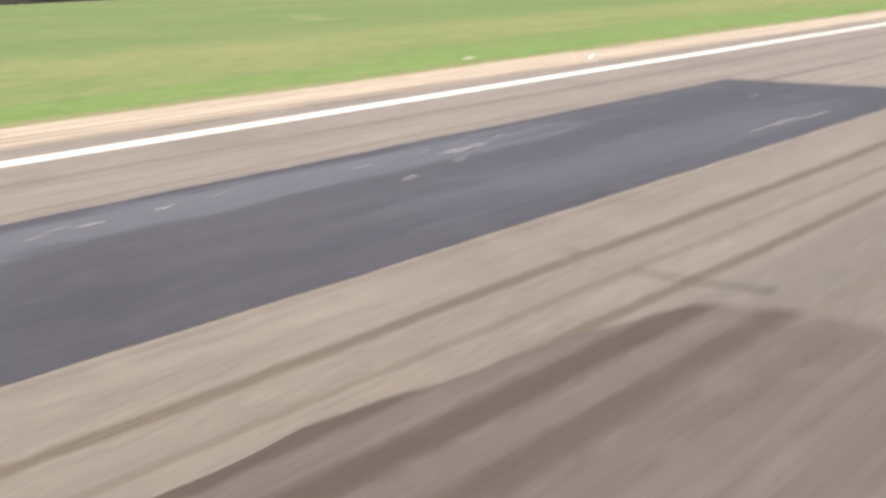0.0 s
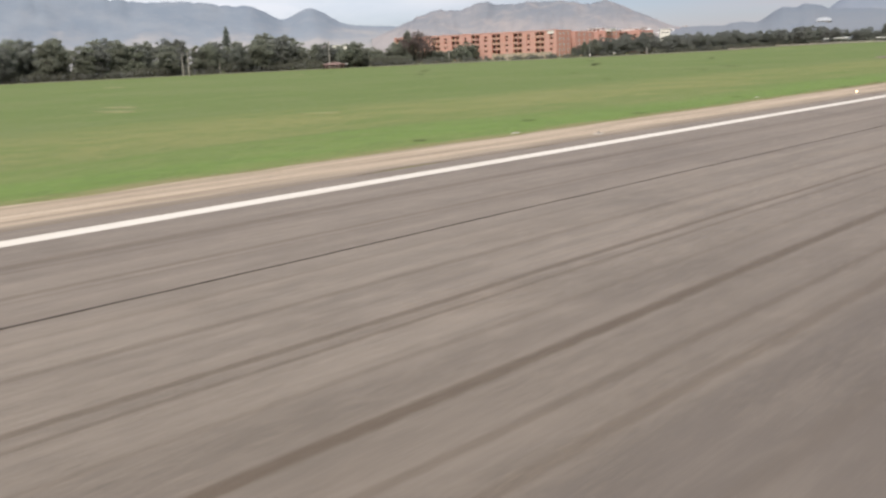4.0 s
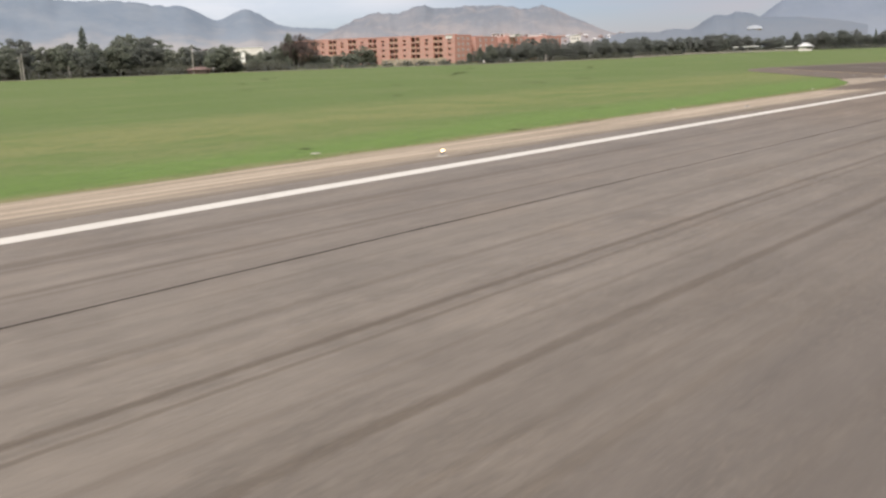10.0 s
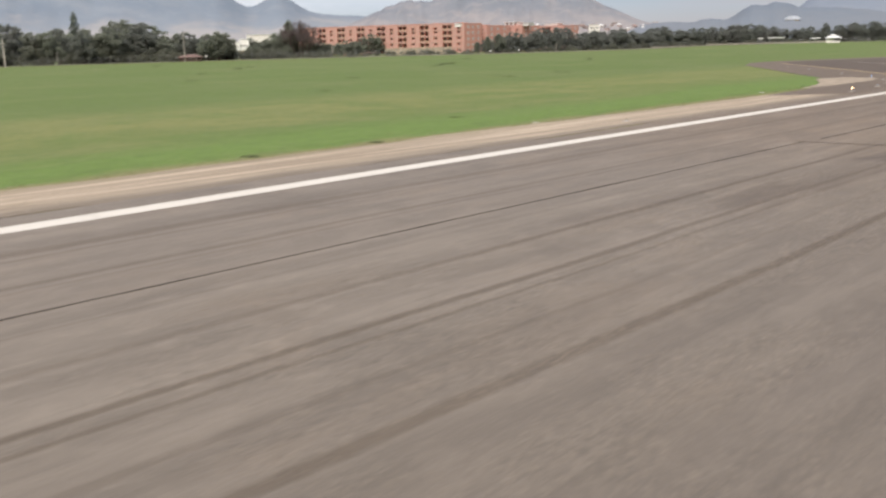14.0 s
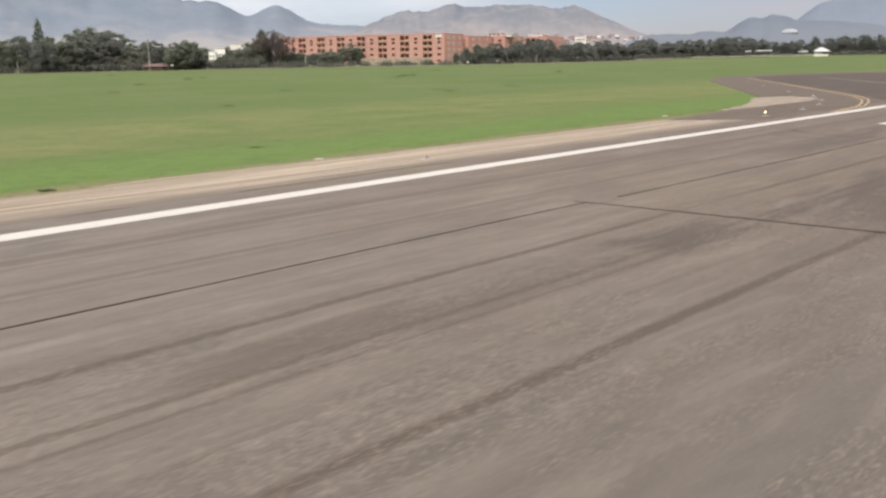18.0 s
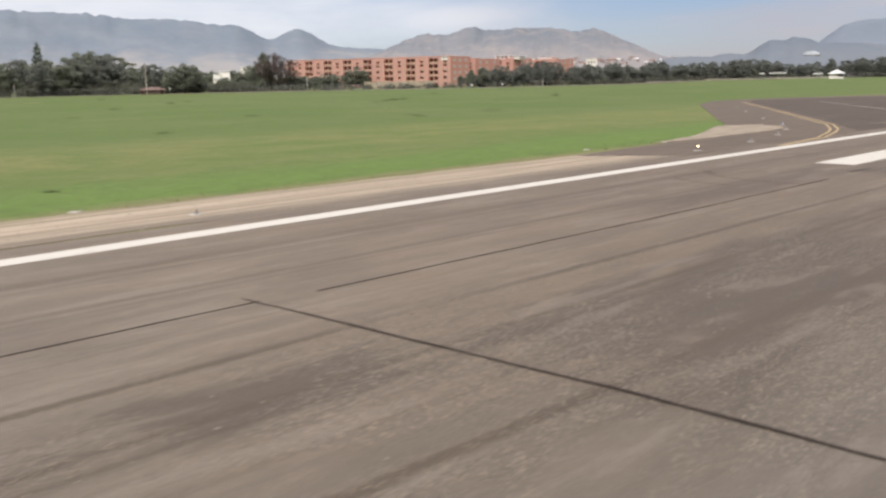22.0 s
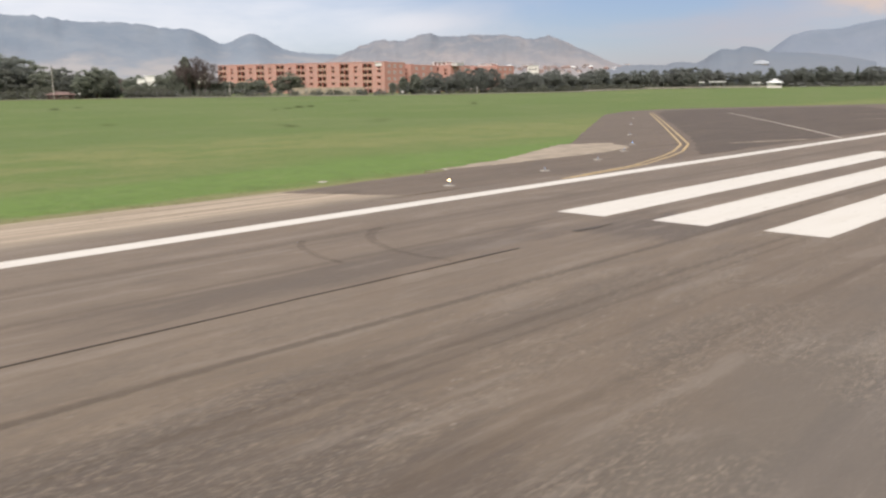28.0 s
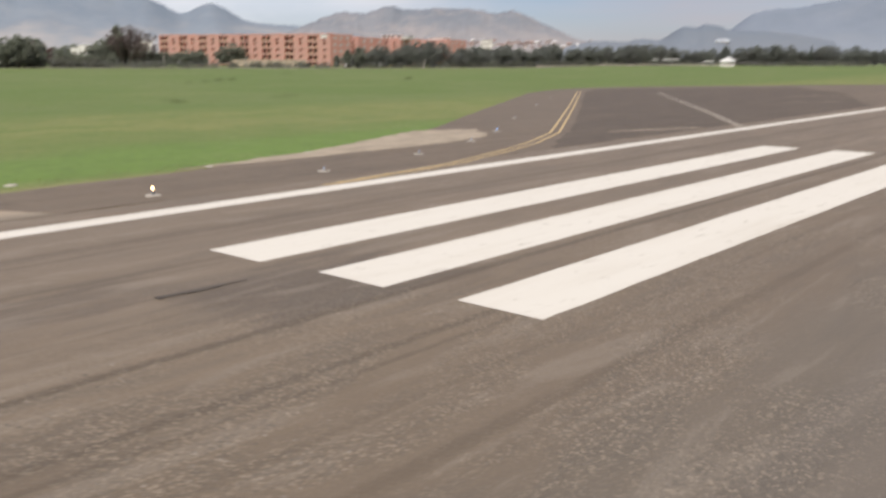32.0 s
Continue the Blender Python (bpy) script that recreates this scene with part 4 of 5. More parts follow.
# ---- trees ----
def leaf_cloud(lobes, per, size, rng, flat=0.7):
    """Small bent leaf clumps spread over the skins of the lobes (centre, radius)."""
    v, f = [], []
    for c, rad in lobes:
        c = Vector(c)
        for _ in range(int(per * rad * rad)):
            d = Vector((rng.gauss(0, 1), rng.gauss(0, 1), rng.gauss(0, 1) + 0.15)).normalized()
            p = c + Vector((d.x, d.y, d.z * flat)) * rad * rng.uniform(0.50, 1.14)
            t = d.cross(Vector((rng.gauss(0, 1), rng.gauss(0, 1), rng.gauss(0, 1)))).normalized()
            u = d.cross(t)
            s = size * rng.uniform(0.55, 1.5)
            b = len(v)
            v += [tuple(p - t * s), tuple(p - u * s * 0.7 - d * s * 0.3), tuple(p + t * s), tuple(p + u * s * 0.8 + d * s * 0.25)]
            f += [(b, b + 1, b + 2), (b, b + 2, b + 3)]
    return v, f


def broadleaf(seed, tall, wide, leaf=None):
    """Trunk and crown meshes of a tree 10 m high."""
    r = random.Random(seed)
    top = 10.0
    bm = bmesh.new()
    fork = r.uniform(1.6, 2.6)
    limb(bm, (0, 0, -0.3), (0.1, 0, fork), 0.28, 0.2, 8)
    lobes = []
    for k in range(r.randint(58, 66)):
        a, z = k * 2.4 + r.uniform(-0.4, 0.4), r.uniform(1.4, 8.6)
        out = wide * (0.45 + 0.55 * math.sin(min(1.0, max(0.0, (z - 0.4) / 8.6)) * math.pi) ** 0.8) * r.uniform(0.35, 0.9)
        c = (out * math.cos(a), out * math.sin(a), z)
        rad = r.uniform(0.42, 1.05) * (1.15 if z < 7 else 0.85)
        lobes.append((c, rad))
        if k % 3 == 0:
            limb(bm, (0.1, 0, fork + r.uniform(-0.3, 0.6)), (c[0] * 0.8, c[1] * 0.8, z - 0.4), 0.10, 0.03, 5)
    lobes += [((0, 0, 8.8), 0.9), ((0, 0, 6.4), 1.6), ((0, 0, 4.2), 1.8), ((0, 0, 2.4), 1.6)]
    v, f = leaf_cloud(lobes, 130, 0.155, r)
    crown = raw("crown", v, f, leaf or LEAF)
    trunk = part("trunk", bm, BARK)
    return trunk, crown


def conifer(seed):
    r = random.Random(seed)
    bm = bmesh.new()
    limb(bm, (0, 0, -0.3), (0, 0, 9.6), 0.2, 0.03, 8)
    lobes = []
    for k in range(44):
        z = 0.8 + 9.0 * k / 44
        rad = 1.65 * (1 - z / 10.3) ** 0.8 + 0.12
        a = k * 2.4
        lobes.append(((rad * 0.55 * math.cos(a), rad * 0.55 * math.sin(a), z), rad * 0.6 + 0.1))
    v, f = leaf_cloud(lobes, 75, 0.20, r, 1.1)
    return part("trunk", bm, BARK), raw("crown", v, f, NEEDLE)


def bare_tree(seed):
    """Branches that fork six times into a haze of twigs."""
    r = random.Random(seed)
    bm = bmesh.new()
    v, f = [], []

    def twig(p, q, rad):
        d = (q - p).normalized()
        a = d.cross(Vector((0.3, 0.9, 0.1))).normalized() * rad
        c = d.cross(a)
        b = len(v)
        v.extend([tuple(p + a), tuple(p - a * 0.5 + c * 0.87), tuple(p - a * 0.5 - c * 0.87), tuple(q)])
        f.extend([(b, b + 1, b + 3), (b + 1, b + 2, b + 3), (b + 2, b, b + 3)])

    def grow(p, d, ln, rad, depth):
        q = p + d * ln
        if depth < 3:
            limb(bm, p, q, rad, rad * 0.65, 5)
        else:
            twig(p, q, max(rad, 0.030))
        if depth == 6:
            return
        for _ in range((5, 3, 2, 3, 3, 3)[depth]):
            e = (d + Vector((r.gauss(0, 0.42), r.gauss(0, 0.42), r.gauss(0.10, 0.24)))).normalized()
            grow(q, e, ln * r.uniform(0.66, 0.86), rad * 0.62, depth + 1)

    grow(Vector((0, 0, -0.3)), Vector((0, 0, 1)), 2.2, 0.24, 0)
    return part("trunk", bm, BARK), raw("twig_crown", v, f, TWIG)


def keep(pair):
    """Take the first meshes out of the scene: trees are made on their data."""
    for ob in pair:
        scene.collection.objects.unlink(ob)
    return pair


KINDS = [keep(broadleaf(s, 10, wd)) for s, wd in ((1, 3.2), (2, 3.8), (3, 2.6), (4, 4.2), (5, 3.0), (6, 3.5), (7, 2.3))]
# greyer and lifted, with the haze before the far row in the colour
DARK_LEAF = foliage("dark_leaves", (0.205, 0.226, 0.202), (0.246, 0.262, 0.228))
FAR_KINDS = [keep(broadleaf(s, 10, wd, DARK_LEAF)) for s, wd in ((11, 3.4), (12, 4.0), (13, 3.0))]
RED = keep(broadleaf(9, 10, 3.6, RUST))
CONIFER, BARE = keep(conifer(3)), [keep(bare_tree(5)), keep(bare_tree(8))]


def tree(pair, x, y, height, wide=1.0, turn=0.0, label="", category="tree", group="trees along the fence", name="tree"):
    ob = new(name)
    ob.matrix_basis = pose(x, y, ground_z(x, y), 0, 0, turn) @ Matrix.Diagonal((height / 10 * wide, height / 10 * wide, height / 10, 1))
    for src in pair:
        o = new(src.data.name.split(".")[0], src.data)
        o.parent = ob
    return tagged(ob, label, category, group)


# the fence bends round the far side of the airfield
FENCE = [(-360, 60), (-345, 180), (-308, 290), (-266, 385), (-256, 470), (-262, 560), (-235, 640), (-120, 700), (60, 730)]


def along(s):
    """The place s metres along the fence, and its direction."""
    for (x0, y0), (x1, y1) in zip(FENCE, FENCE[1:]):
        d = math.hypot(x1 - x0, y1 - y0)
        if s <= d:
            return x0 + (x1 - x0) * s / d, y0 + (y1 - y0) * s / d, (x1 - x0) / d, (y1 - y0) / d
        s -= d
    return x1, y1, (x1 - x0) / d, (y1 - y0) / d


def az_of(x, y):
    return math.degrees(math.atan2(O.x - x, y - O.y))


def at_height(el, d):
    return O.z + d * math.tan(radians(el))


# how high the tree tops stand over the horizon, by bearing
TOPS = [(110, 2.3), (83.2, 2.15), (80.1, 2.42), (78.9, 2.05), (76.9, 2.14), (75.3, 1.75), (73.5, 2.05), (71.8, 1.85), (70.7, 1.80), (69.5, 1.79), (68.8, 2.0), (68.3, 1.7), (67.8, 1.98), (67.1, 2.15),
        (66.2, 2.14), (65.2, 1.93), (64.9, 1.59), (64.6, 1.21), (63.9, 1.5), (63.4, 1.58), (63.0, 1.49), (62.75, 1.05), (61.9, 1.13), (61.6, 1.35), (60.4, 1.33), (60.2, 1.05), (59.3, 0.9), (57.2, 0.8), (55.8, 0.7), (43.4, 0.45),
        (42.1, 0.89), (40.7, 0.86), (39.9, 1.06), (38.5, 1.14), (37.6, 1.01), (37.2, 0.77), (36.0, 0.87), (35.1, 0.97), (34.2, 1.03), (33.2, 0.78), (32.9, 0.54), (32.3, 0.99), (31.4, 0.89), (31.0, 0.58), (30.2, 0.98),
        (29.4, 0.85), (28.9, 0.95), (28.0, 0.78), (27.1, 0.96), (26.5, 1.02), (25.6, 0.97), (25.2, 1.05), (24.8, 0.76), (24.6, 0.94), (24.1, 0.67), (23.6, 0.95), (23.3, 0.68), (22.8, 0.71), (22.4, 0.48), (21.8, 0.4), (21.4, 0.61), (21.0, 0.82), (20.5, 0.88), (17, 0.8), (0, 0.8)]


def top_el(az):
    for (a1, e1), (a0, e0) in zip(TOPS, TOPS[1:]):
        if a0 <= az <= a1:
            return e0 + (e1 - e0) * (az - a0) / (a1 - a0)
    return 1.0


rnd = random.Random(21)
s = 60.0
while s < 900:
    s += rnd.uniform(2.3, 3.6)
    x, y, tx, ty = along(s)
    back_off = rnd.choice((4, 7, 12, 18, 26, 34)) + rnd.uniform(-2, 2)
    x, y = x - ty * back_off, y + tx * back_off
    az, d = az_of(x, y), math.hypot(x - O.x, y - O.y)
    if 43.6 < az < 62.0 and not (59.6 < az < 62.0 and back_off > 10):
        continue                                   # the open view to the flats
    h = (at_height(top_el(az), d) - ground_z(x, y)) * (rnd.uniform(0.84, 1.06) if az > 43 else rnd.uniform(0.70, 1.08))
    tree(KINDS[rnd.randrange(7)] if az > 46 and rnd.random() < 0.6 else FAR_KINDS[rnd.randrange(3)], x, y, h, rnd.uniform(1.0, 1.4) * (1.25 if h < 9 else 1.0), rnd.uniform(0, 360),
         "dense dark green tree with a rounded crown by the fence" if h > 9 else "low dark green tree by the fence")
for k in range(34):                                # a closed row along the far fence
    x, y, tx, ty = along(415 + 13 * k + rnd.uniform(-3, 3))
    x, y = x - ty * 9, y + tx * 9
    az, d = az_of(x, y), math.hypot(x - O.x, y - O.y)
    if az < 43.0:
        h = (at_height(top_el(az), d) - ground_z(x, y)) * rnd.uniform(0.66, 0.88)
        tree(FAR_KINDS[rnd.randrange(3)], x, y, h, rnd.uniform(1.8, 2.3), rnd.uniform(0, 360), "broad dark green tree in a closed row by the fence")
tall = tree(CONIFER, -352, 243, 20.5, 1.0, 0, "tall slim dark green conifer above the other trees", "conifer tree")
p = bearing(69.9, 395)
tree(CONIFER, p.x, p.y, 14.0, 0.8, 60, "small dark conifer among broad trees", "conifer tree")
for az, d, h, k in ((55.75, 386, 20.4, 0), (55.3, 388, 19.6, 1), (55.0, 390, 17.0, 0), (56.1, 384, 16.0, 1), (54.7, 392, 12.0, 1), (55.5, 392, 16.0, 1), (55.6, 383, 14.0, 1), (55.9, 390, 17.0, 0), (56.4, 384, 15.5, 1), (55.2, 384, 12.5, 0)):
    p = bearing(az, d)
    tree(BARE[k], p.x, p.y, h, 0.95, az * 400, "tall leafless tree with purple-brown twigs", "bare tree", "bare trees by the flats")
for az, d, h, wd, k in ((56.35, 386, 17.2, 0.62, 6), (56.7, 388, 13.0, 0.7, 2), (56.0, 389, 11.5, 0.9, 4), (57.1, 390, 10.0, 0.8, 0)):
    p = bearing(az, d)
    tree(KINDS[k], p.x, p.y, h, wd, 20 + k * 60, "tall narrow dark tree beside the brick flats", group="trees beside the flats")
BEFORE = [(63.3, 372, 11.6, 0.9), (62.9, 376, 10.2, 0.8), (50.75, 468, 11.4, 1.55), (50.2, 467, 9.4, 1.2), (51.2, 466, 9.6, 1.2), (61.1, 352, 12.0, 1.25), (60.6, 355, 11.4, 1.2), (61.7, 350, 11.0, 1.2), (60.1, 360, 6.0, 1.2), (59.6, 372, 3.8, 1.4),
          (57.8, 384, 8.8, 1.3), (57.2, 390, 11.6, 1.1), (56.9, 386, 11.0, 1.1), (58.1, 398, 3.8, 1.5), (58.6, 380, 6.2, 1.5), (59.0, 376, 5.6, 1.6), (58.3, 386, 5.4, 1.5), (57.6, 376, 5.0, 1.5), (56.6, 378, 6.0, 1.5),
          (44.0, 400, 5.5, 1.4), (43.3, 396, 8.0, 1.2), (42.6, 392, 9.2, 1.2), (46.1, 402, 3.2, 1.5), (48.6, 404, 3.0, 1.6)]
rnd = random.Random(12)
for k in range(15):                                # a row of bushes hides the foot of the flats
    az = 52.0 + 0.31 * k
    BEFORE.append((az, 398 + rnd.uniform(-5, 8), rnd.uniform(5.4, 6.8) + (0.8 if az < 52.7 else 0), rnd.uniform(1.7, 2.1)))
for az, d, h, wd in BEFORE:
    p = bearing(az, d)
    tree(KINDS[int(az * 10) % 7], p.x, p.y, h, wd, az * 77, "broad green tree before the brick flats" if h > 7 else "low spreading green bush before the brick flats", group="trees before the flats")


for az, d, h, wd in ((61.35, 424, 11.6, 1.25), (60.75, 430, 10.4, 1.3)):
    p = bearing(az, d)
    tree(RED, p.x, p.y, h, wd, az * 50, "broad red-brown leaved tree behind the fence", group="trees beside the flats")
for k in range(13):                                # dark trees behind the white house
    p = bearing(56.6 + 0.34 * k, 492 + 6 * math.sin(k * 2.3))
    tree(KINDS[k % 7], p.x, p.y, (9.6, 11.2, 10.2, 8.8)[k % 4], 1.35, 40 * k, "dark green tree behind the white house", group="trees beside the flats")
rnd = random.Random(44)
for k in range(16):                                # slimmer pointed tops over the far row
    p = bearing(17.5 + 0.95 * k + rnd.uniform(-0.3, 0.3), rnd.uniform(575, 610))
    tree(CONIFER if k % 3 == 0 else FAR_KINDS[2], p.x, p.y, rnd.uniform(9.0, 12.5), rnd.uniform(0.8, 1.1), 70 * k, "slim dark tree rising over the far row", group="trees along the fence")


def hedge(name, s0, s1, count, height, off, seed, label):
    """Undergrowth along the fence as one mass of leaf clumps."""
    r = random.Random(seed)
    lobes = []
    for _ in range(count):
        x, y, tx, ty = along(r.uniform(s0, s1))
        o = off + r.uniform(0, 5)
        rad = height * r.uniform(0.35, 0.75)
        lobes.append(((x - ty * o, y + tx * o, ground_z(x, y) + rad * 0.5), rad))
    v, f = leaf_cloud(lobes, 22, 0.30, r, 0.85)
    return tagged(raw(name, v, f, SHRUB, None, label), category="bushes", kind="stuff")


hedge("undergrowth", 0, 255, 420, 4.2, 1.5, 31, "dark scrubby bushes under the trees along the fence")
hedge("undergrowth", 255, 400, 120, 2.6, 3.0, 32, "low green bushes before the brick flats")
hedge("undergrowth", 400, 700, 340, 3.4, 1.5, 33, "dark bushes under the trees along the fence")

# a dry track inside the fence
track = []
for k in range(86):
    x, y, tx, ty = along(k * 10)
    track.append((x + ty * 9, y - tx * 9))
band = ribbon("perimeter_track", track, 13.0, 0.03, DRY_TRACK, None, 1.2, 0.06, 4.0, 61, 0.05)
for v in band.data.vertices:
    v.co.z += ground_z(v.co.x, v.co.y) + 0.09
tagged(band, "pale dry grass track along the perimeter fence", "track", kind="structure")

# pale dry patches lying in the field
for k, (x, y, wd, ln) in enumerate(((-193, 437, 3.0, 7.0), (-204, 473, 4.0, 14.0), (-80, 273, 3.0, 8.0), (-119, 86, 2.2, 8.0), (-109, 81, 1.8, 9.0), (-212, 127, 3.0, 9.0), (-236, 198, 3.0, 7.0), (-67, 82, 1.2, 6.0))):
    dry = patch("dry_patch", [(x - ln / 2, y - wd / 2), (x, y - wd * 0.65), (x + ln / 2, y - wd * 0.3), (x + ln * 0.45, y + wd / 2), (x - ln * 0.2, y + wd * 0.6)], 0.0, DRY_GRASS, None, 0.7, 0.5, 70 + k, 0.05)
    for v in dry.data.vertices:
        v.co.z += ground_z(v.co.x, v.co.y) + 0.10 * noise.noise(Vector((v.co.x * 0.03, v.co.y * 0.03, 3))) * (v.co.x < -100) + 0.025
    tagged(dry, "pale patch of dry grass in the green field", "dry grass", kind="structure")

# ---- fence, poles ----
fence = tagged(new("fence"), "grey wire perimeter fence with thin steel posts along the grass", "fence")
post0, wires = None, bmesh.new()
for k in range(212):
    x, y, tx, ty = along(k * 3.6)
    m = pose(x, y, ground_z(x, y), 0, 0, math.degrees(math.atan2(ty, tx)))
    if post0 is None:
        bm = cone(bmesh.new(), (0, 0, -0.2), 0.05, 0.05, 2.6, 6)
        limb(bm, (0, 0, 2.35), (0, 0.35, 2.75), 0.04, 0.03, 5)
        post0 = part("post", bm, GALVANISED, fence)
        post0.matrix_basis = m
    else:
        share("post", post0, m, fence)
    if k % 4 == 0:
        q = along((k + 4) * 3.6)
        for z in (0.15, 0.6, 1.05, 1.5, 1.95, 2.35):
            limb(wires, (x, y, ground_z(x, y) + z), (q[0], q[1], ground_z(q[0], q[1]) + z), 0.012, 0.012, 3)
part("wire_mesh", wires, GALVANISED, fence)


def power_pole(x, y, h, arm, label):
    ob = new("utility_pole")
    ob.matrix_basis = pose(x, y, ground_z(x, y), 0, 0, az_of(x, y))
    part("shaft", cone(bmesh.new(), (0, 0, -0.4), 0.19, 0.11, h + 0.4, 10), POLE_CONCRETE, ob)
    if arm:
        part("cross_arm", cube(bmesh.new(), (-0.9, -0.06, h - 0.7), (0.9, 0.06, h - 0.55), 0.01), POLE_CONCRETE, ob)
        for dx in (-0.8, 0, 0.8):
            part("insulator", cone(bmesh.new(), (dx, 0, h - 0.55), 0.05, 0.035, 0.2, 8), CLEAR_GLASS, ob)
        bm = limb(bmesh.new(), (0, 0, h - 0.9), (0.0, 0, h), 0.16, 0.2, 8)
        part("transformer", cone(bm, (-0.35, 0.0, h - 2.2), 0.22, 0.22, 0.8, 10), GALVANISED, ob)
    return tagged(ob, label, "utility pole", "poles along the fence")


power_pole(-303, 262, 11.2, True, "tall pale concrete utility pole with a cross arm")
for az, d, h, arm in ((53.7, 372, 5.4, False), (70.6, 352, 4.4, False), (49.2, 380, 4.0, False), (38.8, 400, 3.6, False)):
    p = bearing(az, d)
    power_pole(p.x, p.y, h, arm, "slim pale concrete post before the trees")

power_pole(-308.5, 199.7, 9.2, False, "slim pale concrete pole before the trees")
power_pole(-321, 204, 8.4, True, "pale concrete utility pole among the trees")


def fence_sign(x, y, z, w0, h0):
    ob = new("sign")
    ob.matrix_basis = pose(x, y, ground_z(x, y), 0, 0, az_of(x, y))
    part("post", cone(bmesh.new(), (0, 0.05, -0.2), 0.05, 0.05, z + 0.3, 8), GALVANISED, ob)
    part("plate", cube(bmesh.new(), (-w0 / 2, -0.03, z - h0 / 2), (w0 / 2, 0.0, z + h0 / 2), 0.01), BRIGHT_WALL, ob, "plain white plate")
    return tagged(ob, "small white sign on a steel post by the fence", "sign", "signs along the fence")


for x, y, z, w0, h0 in ((-302.8, 270.8, 1.9, 0.6, 0.45), (-257.5, 383.0, 1.2, 0.7, 0.6), (-255.6, 400.0, 1.3, 0.5, 0.5)):
    fence_sign(x, y, z, w0, h0)

# ---- buildings ----
def wall_with_holes(us, zs, holes, depth, back):
    """A facade in the plane y = 0 from u and z breaks; holes (i, j) go in by depth."""
    bm = bmesh.new()

    def quad(*p):
        bm.faces.new([bm.verts.new(q) for q in p])

    for i in range(len(us) - 1):
        for j in range(len(zs) - 1):
            a, b, c, d = us[i], us[i + 1], zs[j], zs[j + 1]
            if (i, j) not in holes:
                quad((a, 0, c), (b, 0, c), (b, 0, d), (a, 0, d))
            else:
                quad((a, 0, c), (b, 0, c), (b, depth, c), (a, depth, c))
                quad((a, depth, d), (b, depth, d), (b, 0, d), (a, 0, d))
                quad((a, 0, c), (a, depth, c), (a, depth, d), (a, 0, d))
                quad((b, depth, c), (b, 0, c), (b, 0, d), (b, depth, d))
    u0, u1, z0, z1 = us[0], us[-1], zs[0], zs[-1]
    quad((u0, back, z0), (u0, 0, z0), (u0, 0, z1), (u0, back, z1))
    quad((u1, 0, z0), (u1, back, z0), (u1, back, z1), (u1, 0, z1))
    quad((u1, back, z0), (u0, back, z0), (u0, back, z1), (u1, back, z1))
    quad((u0, 0, z1 - 0.6), (u1, 0, z1 - 0.6), (u1, back, z1 - 0.6), (u0, back, z1 - 0.6))
    bmesh.ops.remove_doubles(bm, verts=bm.verts, dist=0.001)
    return bm


STOREY = 2.95
SUNK = 1.7                         # the ground storey stands below the airfield


def window_mesh():
    """A window one metre square: frame bars and a mullion."""
    bm = bmesh.new()
    for a, b in (((0, 0, 0), (0.07, 0.08, 1)), ((0.93, 0, 0), (1, 0.08, 1)), ((0.07, 0, 0), (0.93, 0.08, 0.07)), ((0.07, 0, 0.93), (0.93, 0.08, 1)), ((0.47, 0, 0.07), (0.53, 0.08, 0.93))):
        cube(bm, a, b)
    return bm


